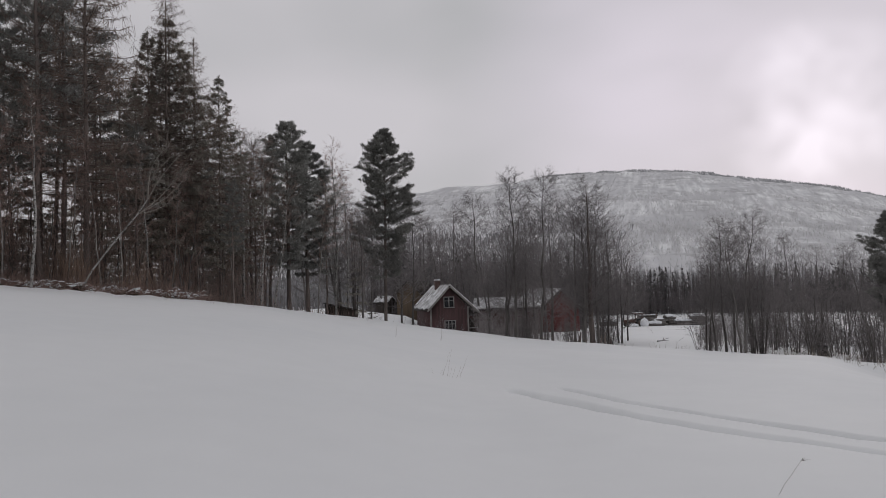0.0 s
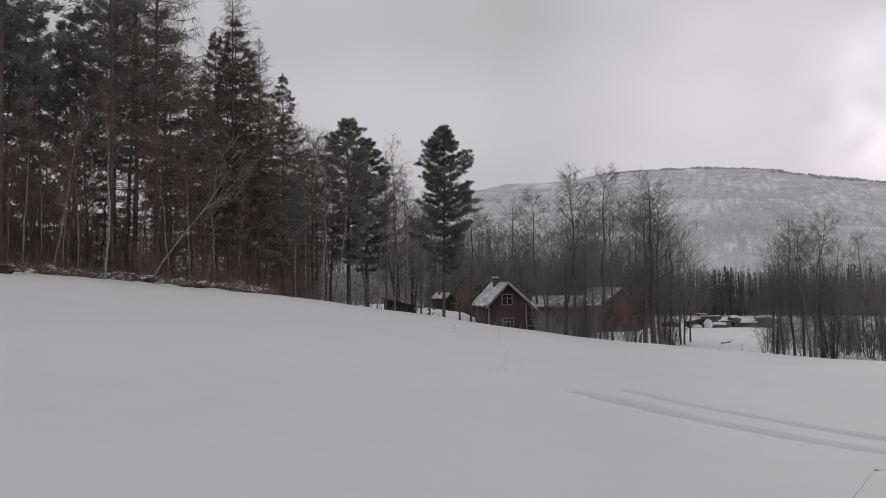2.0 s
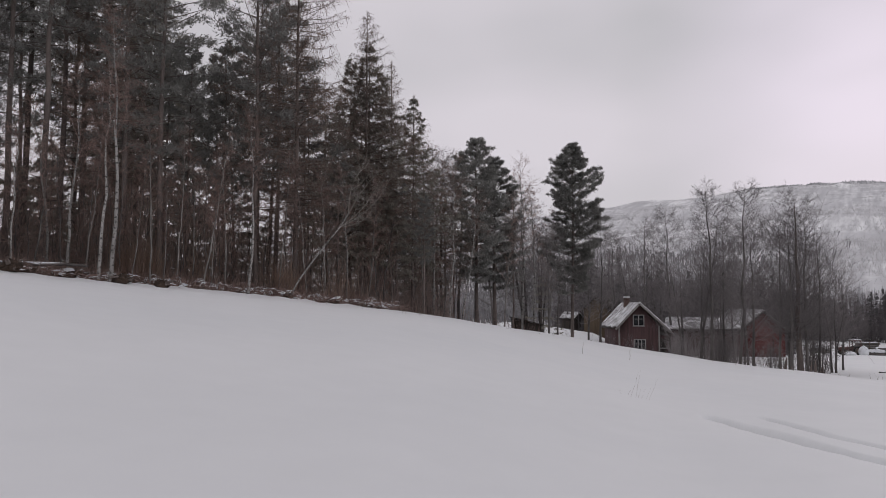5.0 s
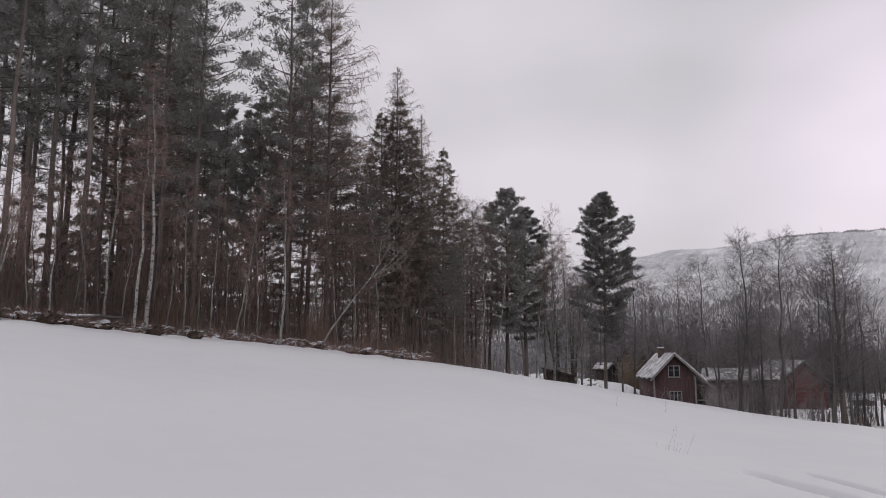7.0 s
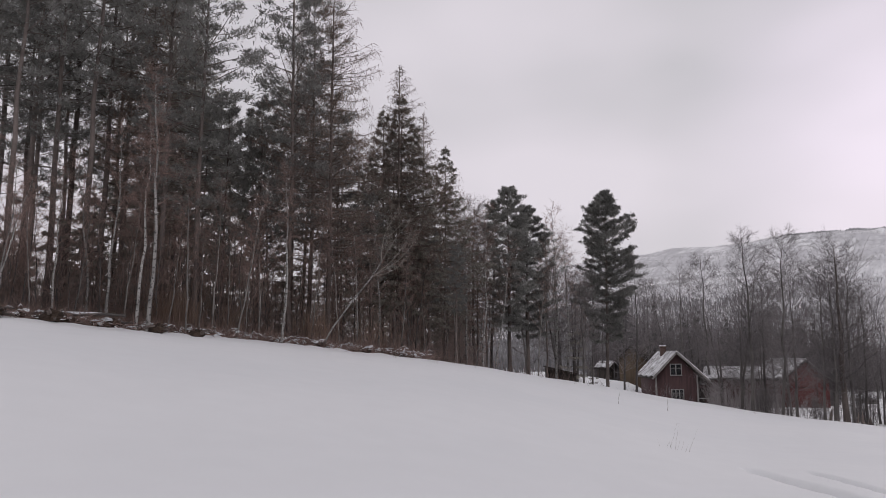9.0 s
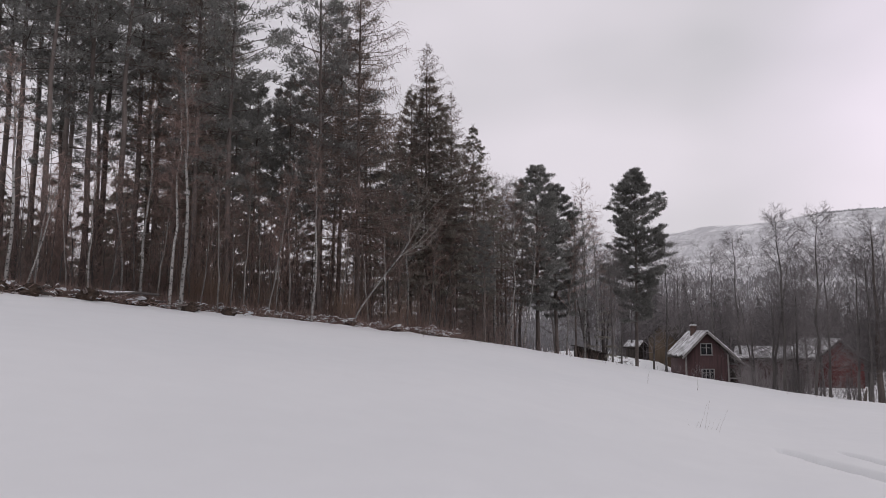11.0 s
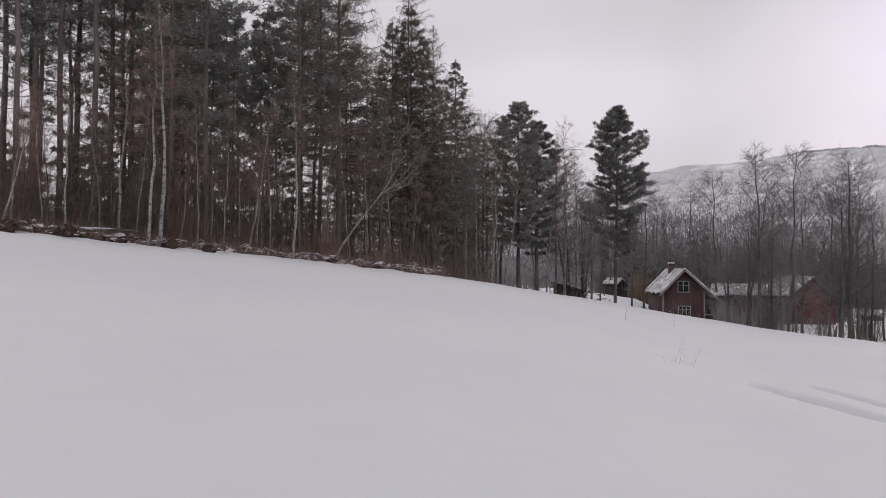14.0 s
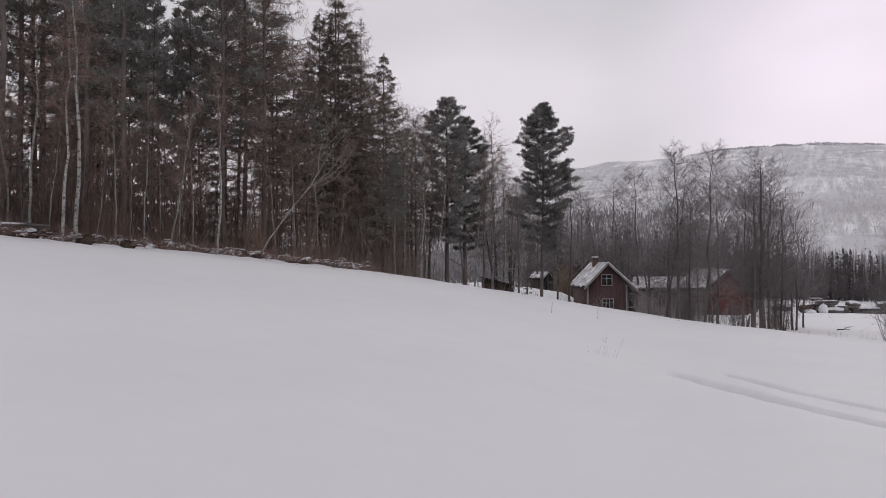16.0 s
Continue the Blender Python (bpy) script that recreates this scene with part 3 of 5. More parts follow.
        for _ in range(6 if kind == "pine" else 4):
            n = len(c)
            if kind == "pine":
                w = dd * 0.5 + [0, 0, 0.45] + rng.normal(0, 0.6, (n, 3))
                b = c + rng.normal(0, 0.085, (n, 3)) * [1, 1, 0.7]
            else:
                w = dd * 0.9 + [0, 0, -0.35] + rng.normal(0, 0.34, (n, 3))
                b = c + rng.normal(0, 0.04, (n, 3))
            base.append(b)
            tip.append(b + w / np.linalg.norm(w, axis=1, keepdims=True) * rng.uniform(blade[1], blade[2], (n, 1)))
            wid.append(np.full(n, blade[0]) * rng.uniform(0.7, 1.25, n))
        if rng.random() < 0.6:
            # a white bough speck, added for lodged snow, falling flakes and sky glints alike
            o = c[rng.integers(0, len(c))] + [0, 0, 0.05]
            e = rng.uniform(0.03, 0.08)
            ring = [o + [e * math.cos(q), e * math.sin(q), -0.3 * e] for q in (0.3, 1.9, 3.4, 4.9)]
            snow.add(ring + [o + [0, 0, e * 0.6]], [(0, 1, 4), (1, 2, 4), (2, 3, 4), (3, 0, 4)])
    top = axis(h * 0.985)
    crown.blades(np.concatenate(base), np.concatenate(tip), np.concatenate(wid), rng)
    lead = rng.normal(0, 0.13, (12, 3)) + [0, 0, 0.3]
    crown.blades(np.repeat(top[None], 12, 0), top + lead, np.full(12, 0.045 if kind != "larch" else 0.02), rng)
    return (trunk, crown, snow) if kind != "larch" else (trunk, crown)


def bare_tree(seed, h, spread, stems=1, fork=0.35, limbs=24, sub=7, twig=5, droop=0.1, thick=0.0085, lean=0.0, twig_w=0.017, rise=(0.8, 1.9), bend=1.0):
    """The trunk with its limbs, and the twigs, of a leafless tree that stands at the origin."""
    rng = np.random.default_rng(seed)
    wood, fine = Geo(), Geo()
    tb, tt, tw = [], [], []
    for st in range(stems):
        hh = h * (1 if st == 0 else rng.uniform(0.65, 0.95))
        k = 13
        f = np.linspace(0, 1, k)
        a0 = rng.uniform(0, 2 * math.pi)
        ln = lean if stems == 1 else rng.uniform(0.05, 0.2)
        wob = np.cumsum(rng.normal(0, 0.0085 * hh * bend, (k, 2)), axis=0)
        wob -= wob[:1]
        line = np.column_stack([np.cos(a0) * ln * hh * f ** 1.3, np.sin(a0) * ln * hh * f ** 1.3, hh * f - 0.5 * (1 - f)])
        line[:, :2] += wob * np.minimum(1, f * 3)[:, None]
        if stems > 1:
            line[:, :2] += np.array([math.cos(a0), math.sin(a0)]) * 0.22
        r0 = thick * hh + 0.015
        rad = r0 * (1 - f) ** 0.85 + 0.006
        rad[0] *= 1.35
        wood.tube(line, rad, 6)
        for i in range(limbs):
            u = fork + (0.97 - fork) * ((i + rng.uniform(0, 1)) / limbs)
            p0 = np.array([np.interp(u, f, line[:, c]) for c in range(3)])
            a = i * 2.39996 + rng.normal(0, 0.5)
            t = (u - fork) / (1 - fork)
            length = spread * (0.45 + 0.55 * math.sin(math.pi * min(1, 0.3 + 0.6 * t))) * rng.uniform(0.5, 1.15) * (1 - 0.62 * t)
            up = rng.uniform(*rise)
            s = np.linspace(0, 1, 5)
            out = np.array([math.cos(a), math.sin(a), 0])
            side = np.array([-math.sin(a), math.cos(a), 0])
            walk_ = np.cumsum(rng.normal(0, 0.055 * length, (5, 3)), axis=0)
            pts = p0 + out * (length * (s - 0.22 * s ** 2))[:, None] + (walk_ - walk_[:1]) * [1, 1, 0.6]
            pts[:, 2] += length * up * (0.8 * s + 0.2 * s ** 2) - length * droop * 0.9 * s ** 3
            fine.tube(pts, (0.24 * r0 * (1 - u) + 0.005) * (1 - 0.88 * s) + 0.003, 3)
            for j in range(sub):
                v = rng.uniform(0.1, 1.0)
                q0 = np.array([np.interp(v, s, pts[:, c]) for c in range(3)])
                tangent = unit(np.array([np.interp(min(1, v + 0.1), s, pts[:, c]) - np.interp(max(0, v - 0.1), s, pts[:, c]) for c in range(3)]))
                d = unit(tangent + (side * (1 if j % 2 else -1)) * rng.uniform(0.4, 1.1) + rng.normal(0, 0.4, 3) + [0, 0, -0.05 - droop])
                l2 = (length * rng.uniform(0.25, 0.5) + 0.2) * (1.1 - 0.5 * v)
                q1 = q0 + d * l2
                d2 = unit(d + rng.normal(0, 0.35, 3) + [0, 0, 0.2 - 1.6 * droop])
                q2 = q1 + d2 * l2 * 0.7
                tb += [q0, q1 - d * l2 * 0.08]
                tt += [q1 + d * l2 * 0.1, q2]
                tw += [twig_w * 1.5, twig_w * 1.1]
                for _ in range(twig):
                    m = rng.uniform(0.1, 1)
                    e, dd = (q0 + (q1 - q0) * m, d) if rng.random() < 0.55 else (q1 + (q2 - q1) * m, d2)
                    w = unit(dd + rng.normal(0, 0.7, 3) + [0, 0, 0.05 - 1.8 * droop]) * rng.uniform(0.2, 0.55) * (0.35 + 0.04 * h)
                    tb.append(e)
                    tt.append(e + w)
                    tw.append(twig_w * 0.8)
    fine.blades(tb, tt, tw, rng)
    return wood, fine


def tree_thing(name, label, category, group, geos, mats):
    """A tree with its trunk and crown as parts, parked under the ground until it is copied."""
    ob = thing(name, label, category, group)
    part("trunk", geos[0], mats[0], ob, smooth=True)
    part("crown", geos[1], mats[1], ob)
    if len(geos) > 2:
        tagged(part("bough_snow", geos[2], SNOW_PATCH, ob, "white specks on the boughs for snow, falling flakes and sky gaps"), kind="stuff")
    return ob


used = set()


def plant(tree, az, d, scale=1.0, turn=None, sink=0.0, lean=0.0, height=None, base_h=None):
    """Sets a tree on the ground; the first call moves the original, later ones copy it."""
    x, y = polar(az, d)
    if height:
        scale = height / base_h
    rz = random.uniform(0, 360) if turn is None else turn
    m = pose(x, y, ground_z(x, y) - sink, 0, lean, rz if not lean else turn or 0) @ Matrix.Scale(scale, 4)
    if tree.name not in used:
        used.add(tree.name)
        tree.matrix_basis = m
        return tree
    loc, rot, sc = m.decompose()
    ob = copy_thing(tree, Matrix.LocRotScale(loc, rot, None))
    ob.scale = sc
    return ob


random.seed(4)
WOOD = "trees of the wood edge"
SPRUCES = [tree_thing("spruce_tree", "tall dark spruce with drooping boughs at the wood's edge", "tree", WOOD, conifer(10 + i, 18, c0, rm, 132, "spruce", 2, (0.062, 0.18, 0.36)), (PINE_BARK, NEEDLES))
           for i, (c0, rm) in enumerate(((0.2, 2.8), (0.22, 3.1), (0.16, 2.9)))]
YOUNG_SPRUCES = [tree_thing("young_spruce", "young dark spruce in the shade of the wood", "tree", "young spruces under the wood", conifer(110 + i, 18, 0.06, rm, 42, "spruce", 1, (0.15, 0.5, 0.95), stubs=0), (PINE_BARK, NEEDLES))
                 for i, rm in enumerate((3.0, 3.6))]
WOOD_PINE = ((0, 0.45), (0.15, 0.8), (0.35, 1.0), (0.6, 0.9), (0.8, 0.62), (0.93, 0.36), (1, 0.12))
PINES = [tree_thing("pine_tree", "tall slender pine with ragged dark green crown", "tree", WOOD, conifer(20 + i, 18, c0, rm, lm, "pine", tf, (bw, 0.12, 0.24), WOOD_PINE), (PINE_BARK, PINE_NEEDLES))
         for i, (c0, rm, lm, tf, bw) in enumerate(((0.36, 2.0, 60, 3, 0.034), (0.46, 2.0, 50, 3, 0.034), (0.24, 1.95, 74, 3, 0.05), (0.28, 2.1, 78, 3, 0.05)))]
BACK_PINES = [tree_thing("pine_tree", "tall dark pine standing back in the wood", "tree", WOOD, conifer(120 + i, 18, c0, rm, 56, "pine", 2, (0.085, 0.22, 0.42), WOOD_PINE, stubs=10), (PINE_BARK, PINE_NEEDLES))
              for i, (c0, rm) in enumerate(((0.34, 1.8), (0.26, 2.0), (0.4, 1.7)))]
BACK_SPRUCES = [tree_thing("spruce_tree", "dark spruce standing back in the wood", "tree", WOOD, conifer(130 + i, 18, 0.14, rm, 60, "spruce", 1, (0.12, 0.36, 0.72), stubs=6), (PINE_BARK, NEEDLES))
                for i, rm in enumerate((2.2, 2.5))]
LONE = tree_thing("pine_tree", "lone pine with tufted dark crown and straight bare trunk", "tree", "",
                  conifer(31, 16, 0.22, 2.3, 190, "pine", 7, (0.055, 0.13, 0.25), ((0, 0.4), (0.12, 0.7), (0.25, 0.92), (0.42, 1.0), (0.55, 0.84), (0.7, 0.74), (0.82, 0.56), (0.9, 0.34), (1, 0.08)), girth=1.5), (PINE_BARK, PINE_NEEDLES))
PINE2 = tree_thing("pine_tree", "broad dark pine beside bare birches below the wood", "tree", "",
                   conifer(33, 14, 0.2, 2.1, 130, "pine", 6, (0.055, 0.13, 0.25), ((0, 0.45), (0.2, 0.85), (0.4, 1.0), (0.65, 0.82), (0.82, 0.6), (0.93, 0.34), (1, 0.1)), girth=2.0), (PINE_BARK, PINE_NEEDLES))
LARCHES = [tree_thing("larch_tree", "leafless larch with fine hanging brown shoots", "tree", WOOD, conifer(40 + i, 18, 0.22, rm, 190, "larch", 2.6), (PINE_BARK, LARCH_TWIGS))
           for i, rm in enumerate((3.1, 3.0))]
BIRCHES = [tree_thing("birch_tree", "slim birch with white bark and bare reddish twigs", "tree", "birches of the wood edge",
                      bare_tree(50 + i, 10, 1.5, fork=0.42, limbs=24, sub=7, twig=7, droop=0.22, thick=0.0062, lean=ln, twig_w=0.014, bend=0.8), (BIRCH_BARK, RED_TWIGS)) for i, ln in enumerate((0.05, 0.1, 0.0, 0.14))]
THIN_BIRCHES = [tree_thing("birch_tree", "thin grey-stemmed young birch at the wood's edge", "tree", "birches of the wood edge",
                           bare_tree(75 + i, 9, 1.5, fork=0.34, limbs=24, sub=7, twig=7, droop=0.2, thick=0.0036, lean=ln, twig_w=0.014, bend=0.55), (PALE_BARK, RED_TWIGS)) for i, ln in enumerate((0.08, 0.16, 0.03))]
ALDERS = [tree_thing("alder_tree", "leafless grey alder with upright fine branches", "tree", "bare trees by the farm",
                     bare_tree(60 + i, 12, 4.3, stems=st, fork=0.2, limbs=lm, sub=14, twig=10, droop=0.03, thick=th, rise=(0.35, 1.15), twig_w=0.0115, bend=0.5), (PINE_BARK if th > 0.01 else GREY_BARK, TWIGS))
          for i, (st, lm, th) in enumerate(((1, 46, 0.009), (2, 28, 0.009), (1, 50, 0.009), (3, 20, 0.0085), (1, 54, 0.017)))]
TALL_BIRCHES = [tree_thing("birch_tree", "tall leafless birch with fine drooping twigs by the farm", "tree", "bare trees by the farm",
                           bare_tree(70 + i, 12, 3.2, stems=st, fork=0.3, limbs=lm, sub=14, twig=11, droop=0.1, thick=0.0085, rise=(0.6, 1.5), twig_w=0.0115, bend=0.9), (GREY_BARK, TWIGS)) for i, (st, lm) in enumerate(((1, 44), (2, 28)))]
SAPLINGS = [tree_thing("sapling", "thin bare sapling in the undergrowth", "sapling", "saplings under the wood edge",
                       bare_tree(80 + i, 5, 1.1, fork=0.2, limbs=16, sub=4, twig=4, droop=0.05, thick=0.0032, lean=ln, twig_w=0.013, bend=0.7), (GREY_BARK, RED_TWIGS)) for i, ln in enumerate((0.06, 0.16, 0.0))]
BUSHES = [tree_thing("willow_bush", "leafless many-stemmed willow bush at the field's edge", "bush", "bushes along the field",
                     bare_tree(90 + i, 4, 1.3, stems=7, fork=0.12, limbs=7, sub=6, twig=5, droop=0.02, thick=0.0032, rise=(0.15, 1.2), twig_w=0.014), (GREY_BARK, TWIGS)) for i in range(3)]


def top_height(az, d, el):
    x, y = polar(az, d)
    return EYE + d * math.tan(radians(el)) - ground_z(x, y)


# trees that stand out singly: azimuth, distance, elevation of the top
plant(LONE, -4.5, 60, height=top_height(-4.5, 60, 12.6), base_h=16.2, turn=40)
plant(PINE2, -11.8, 50, height=top_height(-11.8, 50, 13.1), base_h=14.2, turn=0)
plant(PINE2, -10.4, 53, height=top_height(-10.4, 53, 11.6), base_h=14.2, turn=130)
plant(PINES[2], -9.0, 55, height=top_height(-9, 55, 9.8), base_h=18.2)
plant(SPRUCES[1], -16.8, 44, height=top_height(-16.8, 44, 16.3), base_h=18.2)
plant(LARCHES[1], -18.5, 43.4, height=top_height(-18.5, 43.4, 18.8), base_h=18.2)
plant(SPRUCES[2], -19.2, 42, height=top_height(-19.2, 42, 18), base_h=18.2)
plant(LARCHES[1], -20.4, 41, height=top_height(-20.4, 41, 22.4), base_h=18.2)
plant(SPRUCES[2], -20.2, 41.9, height=top_height(-20.2, 41.9, 20.2), base_h=18.2)
plant(SPRUCES[0], -21.6, 42.3, height=top_height(-21.6, 42.3, 19.0), base_h=18.2)
plant(LARCHES[0], -25.8, 37, height=top_height(-25.8, 37, 28.5), base_h=18.2)
plant(PINES[2], -28.7, 37, height=top_height(-28.7, 37, 30), base_h=18.2)
plant(PINES[3], -31.2, 39, height=top_height(-31.2, 39, 19), base_h=18.2)
plant(PINES[3], -35.6, 35, height=top_height(-35.6, 35, 31), base_h=18.2)
plant(PINES[3], -38.3, 36, height=top_height(-38.5, 36, 33), base_h=18.2)
for az, d, el, k in ((-49.6, 34, 33, 0), (-47.8, 33, 33, 1), (-45.3, 36, 33, 0), (-43.2, 34, 34, 1), (-46.4, 40, 30, 2), (-42.1, 39, 32, 0), (-51.5, 36, 33, 1), (-53, 34, 33, 2), (-40.6, 41, 33, 1), (-44.4, 41, 33, 1), (-46.9, 38, 33, 0), (-48.7, 42, 33, 0), (-50.6, 39, 33, 1)):
    plant(PINES[k], az, d, height=top_height(az, d, el), base_h=18.2)
plant(PINES[3], -27.3, 40, height=top_height(-27.3, 40, 27), base_h=18.2)
plant(SPRUCES[0], -22.6, 40, height=top_height(-22.6, 42, 15), base_h=18.2)
plant(PINES[3], -33.6, 37, height=top_height(-33.6, 37, 18.5), base_h=18.2)
for az, d, el, tree in ((-41.3, 47, 27, PINES[2]), (-39.4, 50, 29, SPRUCES[1]), (-37.2, 48, 27, PINES[0]), (-36.2, 46, 23, SPRUCES[0]), (-37.6, 55, 28, PINES[2])):
    plant(tree, az, d, height=top_height(az, d, el), base_h=18.2)
# the wood behind, row on row
for row, (d0, step) in enumerate(((42, 3.2), (49, 3.1), (58, 3.0))):
    az = -60.0
    while az < -17.5:
        az += step * random.uniform(0.65, 1.35)
        d = d0 + random.uniform(-3, 3)
        gap = az < -40.5
        el = float(np.interp(az, (-40, -35, -33, -31, -29.5, -27, -22, -20, -17), (33, 31, 21, 21, 28, 26, 20, 17, 13))) * random.uniform(0.6, 0.95)
        if gap and (row > 1 or random.random() < 0.25):
            continue
        tree = random.choice(PINES[:2] if gap else BACK_PINES + BACK_PINES + BACK_SPRUCES + LARCHES)
        plant(tree, az, d, height=min(21, top_height(az, d, el)), base_h=18.2, lean=random.uniform(-2.6, 2.6), turn=random.uniform(-60, 60))
# bare trees where the wood thins out towards the lone pine
for _ in range(7):
    az = random.uniform(-17.5, -5.5)
    d = random.uniform(50, 72)
    el = float(np.interp(az, (-17.5, -14, -9, -5.5), (12.5, 11.5, 9.5, 6.5))) * random.uniform(0.6, 1.0)
    plant(random.choice(ALDERS + TALL_BIRCHES), az, d, height=top_height(az, d, el), base_h=12)

for az, d, el, tree in ((-15.9, 49, 12.6, LARCHES[0]), (-16.6, 47, 13.4, SPRUCES[0]), (-14.5, 54, 12.0, TALL_BIRCHES[0]), (-13.6, 58, 10.5, PINES[0]), (-14.9, 60, 11.0, SPRUCES[2]), (-13.2, 55, 11.0, ALDERS[0])):
    plant(tree, az, d, height=top_height(az, d, el), base_h=18.2 if tree not in ALDERS + TALL_BIRCHES else 12)

# young spruces under the tall trees
az = -62.0
while az < -15.5:
    az += random.uniform(0.5, 0.9)
    plant(random.choice(BACK_SPRUCES), az, random.uniform(56, 74), scale=random.uniform(0.36, 0.62) * (0.72 if az < -40 else 1.0))
for _ in range(62):
    az = random.uniform(-60, -14)
    d = np.interp(az, (-53, -20, -13), (36, 44, 52)) + random.uniform(0, 24)
    plant(random.choice(YOUNG_SPRUCES), az, d, scale=random.uniform(0.16, 0.38))


for _ in range(46):
    az, d = random.uniform(-58, -38), random.uniform(40, 62)
    plant(random.choice(YOUNG_SPRUCES), az, d, scale=random.uniform(0.24, 0.55))
# two small firs on the slope by the lone pine
plant(YOUNG_SPRUCES[0], -5.6, 74, scale=0.16)
plant(YOUNG_SPRUCES[1], -6.8, 62, scale=0.28)
# birches on the wood's edge
for az, d, el, k, ln in ((-38.7, 29.5, 20, 0, 3), (-39.5, 30, 17, 2, 1), (-41.5, 31, 16, 1, 2), (-44.9, 31, 13, 2, -1), (-48.7, 29, 12, 3, 6), (-49.9, 29, 18, 0, 3), (-48.2, 30, 13, 1, 8),
                         (-29.2, 32, 14, 0, 5), (-42.7, 33, 14, 0, -2), (-21.9, 38, 10.5, 0, 2), (-15.1, 46, 12.2, 0, 0), (-13.9, 47, 11.6, 2, 2), (-8.3, 56, 11.3, 2, 0), (-7.4, 58, 9.0, 0, 2), (-12.9, 48, 9, 3, 0)):
    plant(BIRCHES[k], az, d, height=top_height(az, d, el), base_h=10, lean=ln if ln else 0.01, turn=random.uniform(-25, 25))
for az, d, el, k, ln in ((-32.5, 32, 13, 0, 7), (-36.1, 31, 14, 1, 3), (-34.3, 33, 13, 2, 5), (-30.9, 34, 12, 0, -3), (-27.0, 35, 12, 2, 4), (-23.5, 36, 10, 1, 3), (-16.0, 45, 10, 1, 0), (-9.7, 52, 8.5, 1, 0), (-6.3, 60, 7.5, 0, 0),
                         (-33.2, 34, 11, 1, 10), (-35.2, 32, 10, 0, -6), (-40.4, 32, 12, 2, 6), (-46.2, 31, 11, 1, -4), (-43.6, 32, 12, 0, 3), (-24.8, 36, 11, 2, -5), (-20.3, 39, 10, 0, 4), (-18.3, 42, 11, 1, -3), (-31.9, 33, 9, 2, 14), (-37.4, 31, 11, 0, 5)):
    plant(THIN_BIRCHES[k], az, d, height=top_height(az, d, el), base_h=9, lean=ln if ln else 0.01, turn=random.uniform(-40, 40))
# the slanting birch
def slanted_birch():
    """A pale birch that has sunk far over and whose limbs have turned up again."""
    rng = np.random.default_rng(57)
    x, y = polar(-26.0, 33.2)
    ob = thing("birch_tree", "pale birch leaning far over at the wood's edge", "tree", "birches of the wood edge", m=pose(x, y, ground_z(x, y), 0, 0, 26))
    g = Geo()
    stem = [(-0.3, 0.2, -0.3), (0.3, 0.1, 0.9), (1.3, 0, 2.3), (2.05, 0, 3.25), (2.45, 0, 3.9)]
    g.tube(stem, [0.048, 0.04, 0.036, 0.032, 0.029], 6)
    part("trunk", g, BIRCH_BARK, ob, smooth=True)
    twigs = Geo()
    b, t, w = [], [], []
    for tip, bend, r in (((3.3, 0.1, 6.2), 0.12, 0.026), ((4.15, -0.2, 6.2), 0.05, 0.025), ((3.9, 0.4, 5.5), -0.08, 0.02), ((4.4, 0.1, 5.7), -0.12, 0.018), ((3.6, -0.5, 5.9), 0.1, 0.016), ((3.8, 0.3, 5.0), -0.18, 0.014)):
        a, e = np.array(stem[-1 if r > 0.0225 else 3]), np.array(tip)
        s = np.linspace(0, 1, 6)
        pts = a + (e - a) * s[:, None] + np.array([-bend, 0, bend]) * np.sin(np.pi * s)[:, None] * 2
        limb = Geo()
        limb.tube(pts, r * (1 - 0.8 * s), 5)
        part("limb", limb, PALE_TWIGS, ob)
        for _ in range(14):
            v = rng.uniform(0.15, 1.0)
            p = np.array([np.interp(v, s, pts[:, c]) for c in range(3)])
            d = unit(unit(e - a) + rng.normal(0, 0.5, 3)) * rng.uniform(0.3, 0.9)
            b += [p, p + d * 0.5, p + d * 0.7]
            t += [p + d, p + d * 0.5 + rng.normal(0, 0.2, 3), p + d * 0.7 + rng.normal(0, 0.2, 3)]
            w += [0.016, 0.011, 0.011]
    twigs.blades(b, t, w, rng)
    tagged(part("crown", twigs, PALE_TWIGS, ob), kind="stuff")


slanted_birch()

# saplings and brush stems under the wood edge
for _ in range(150):
    az = random.uniform(-53, -13.5)
    d = np.interp(az, (-53, -20, -6), (29, 37, 52)) + random.uniform(0.5, 6)
    plant(random.choice(SAPLINGS), az, d, scale=random.uniform(0.5, 1.15))

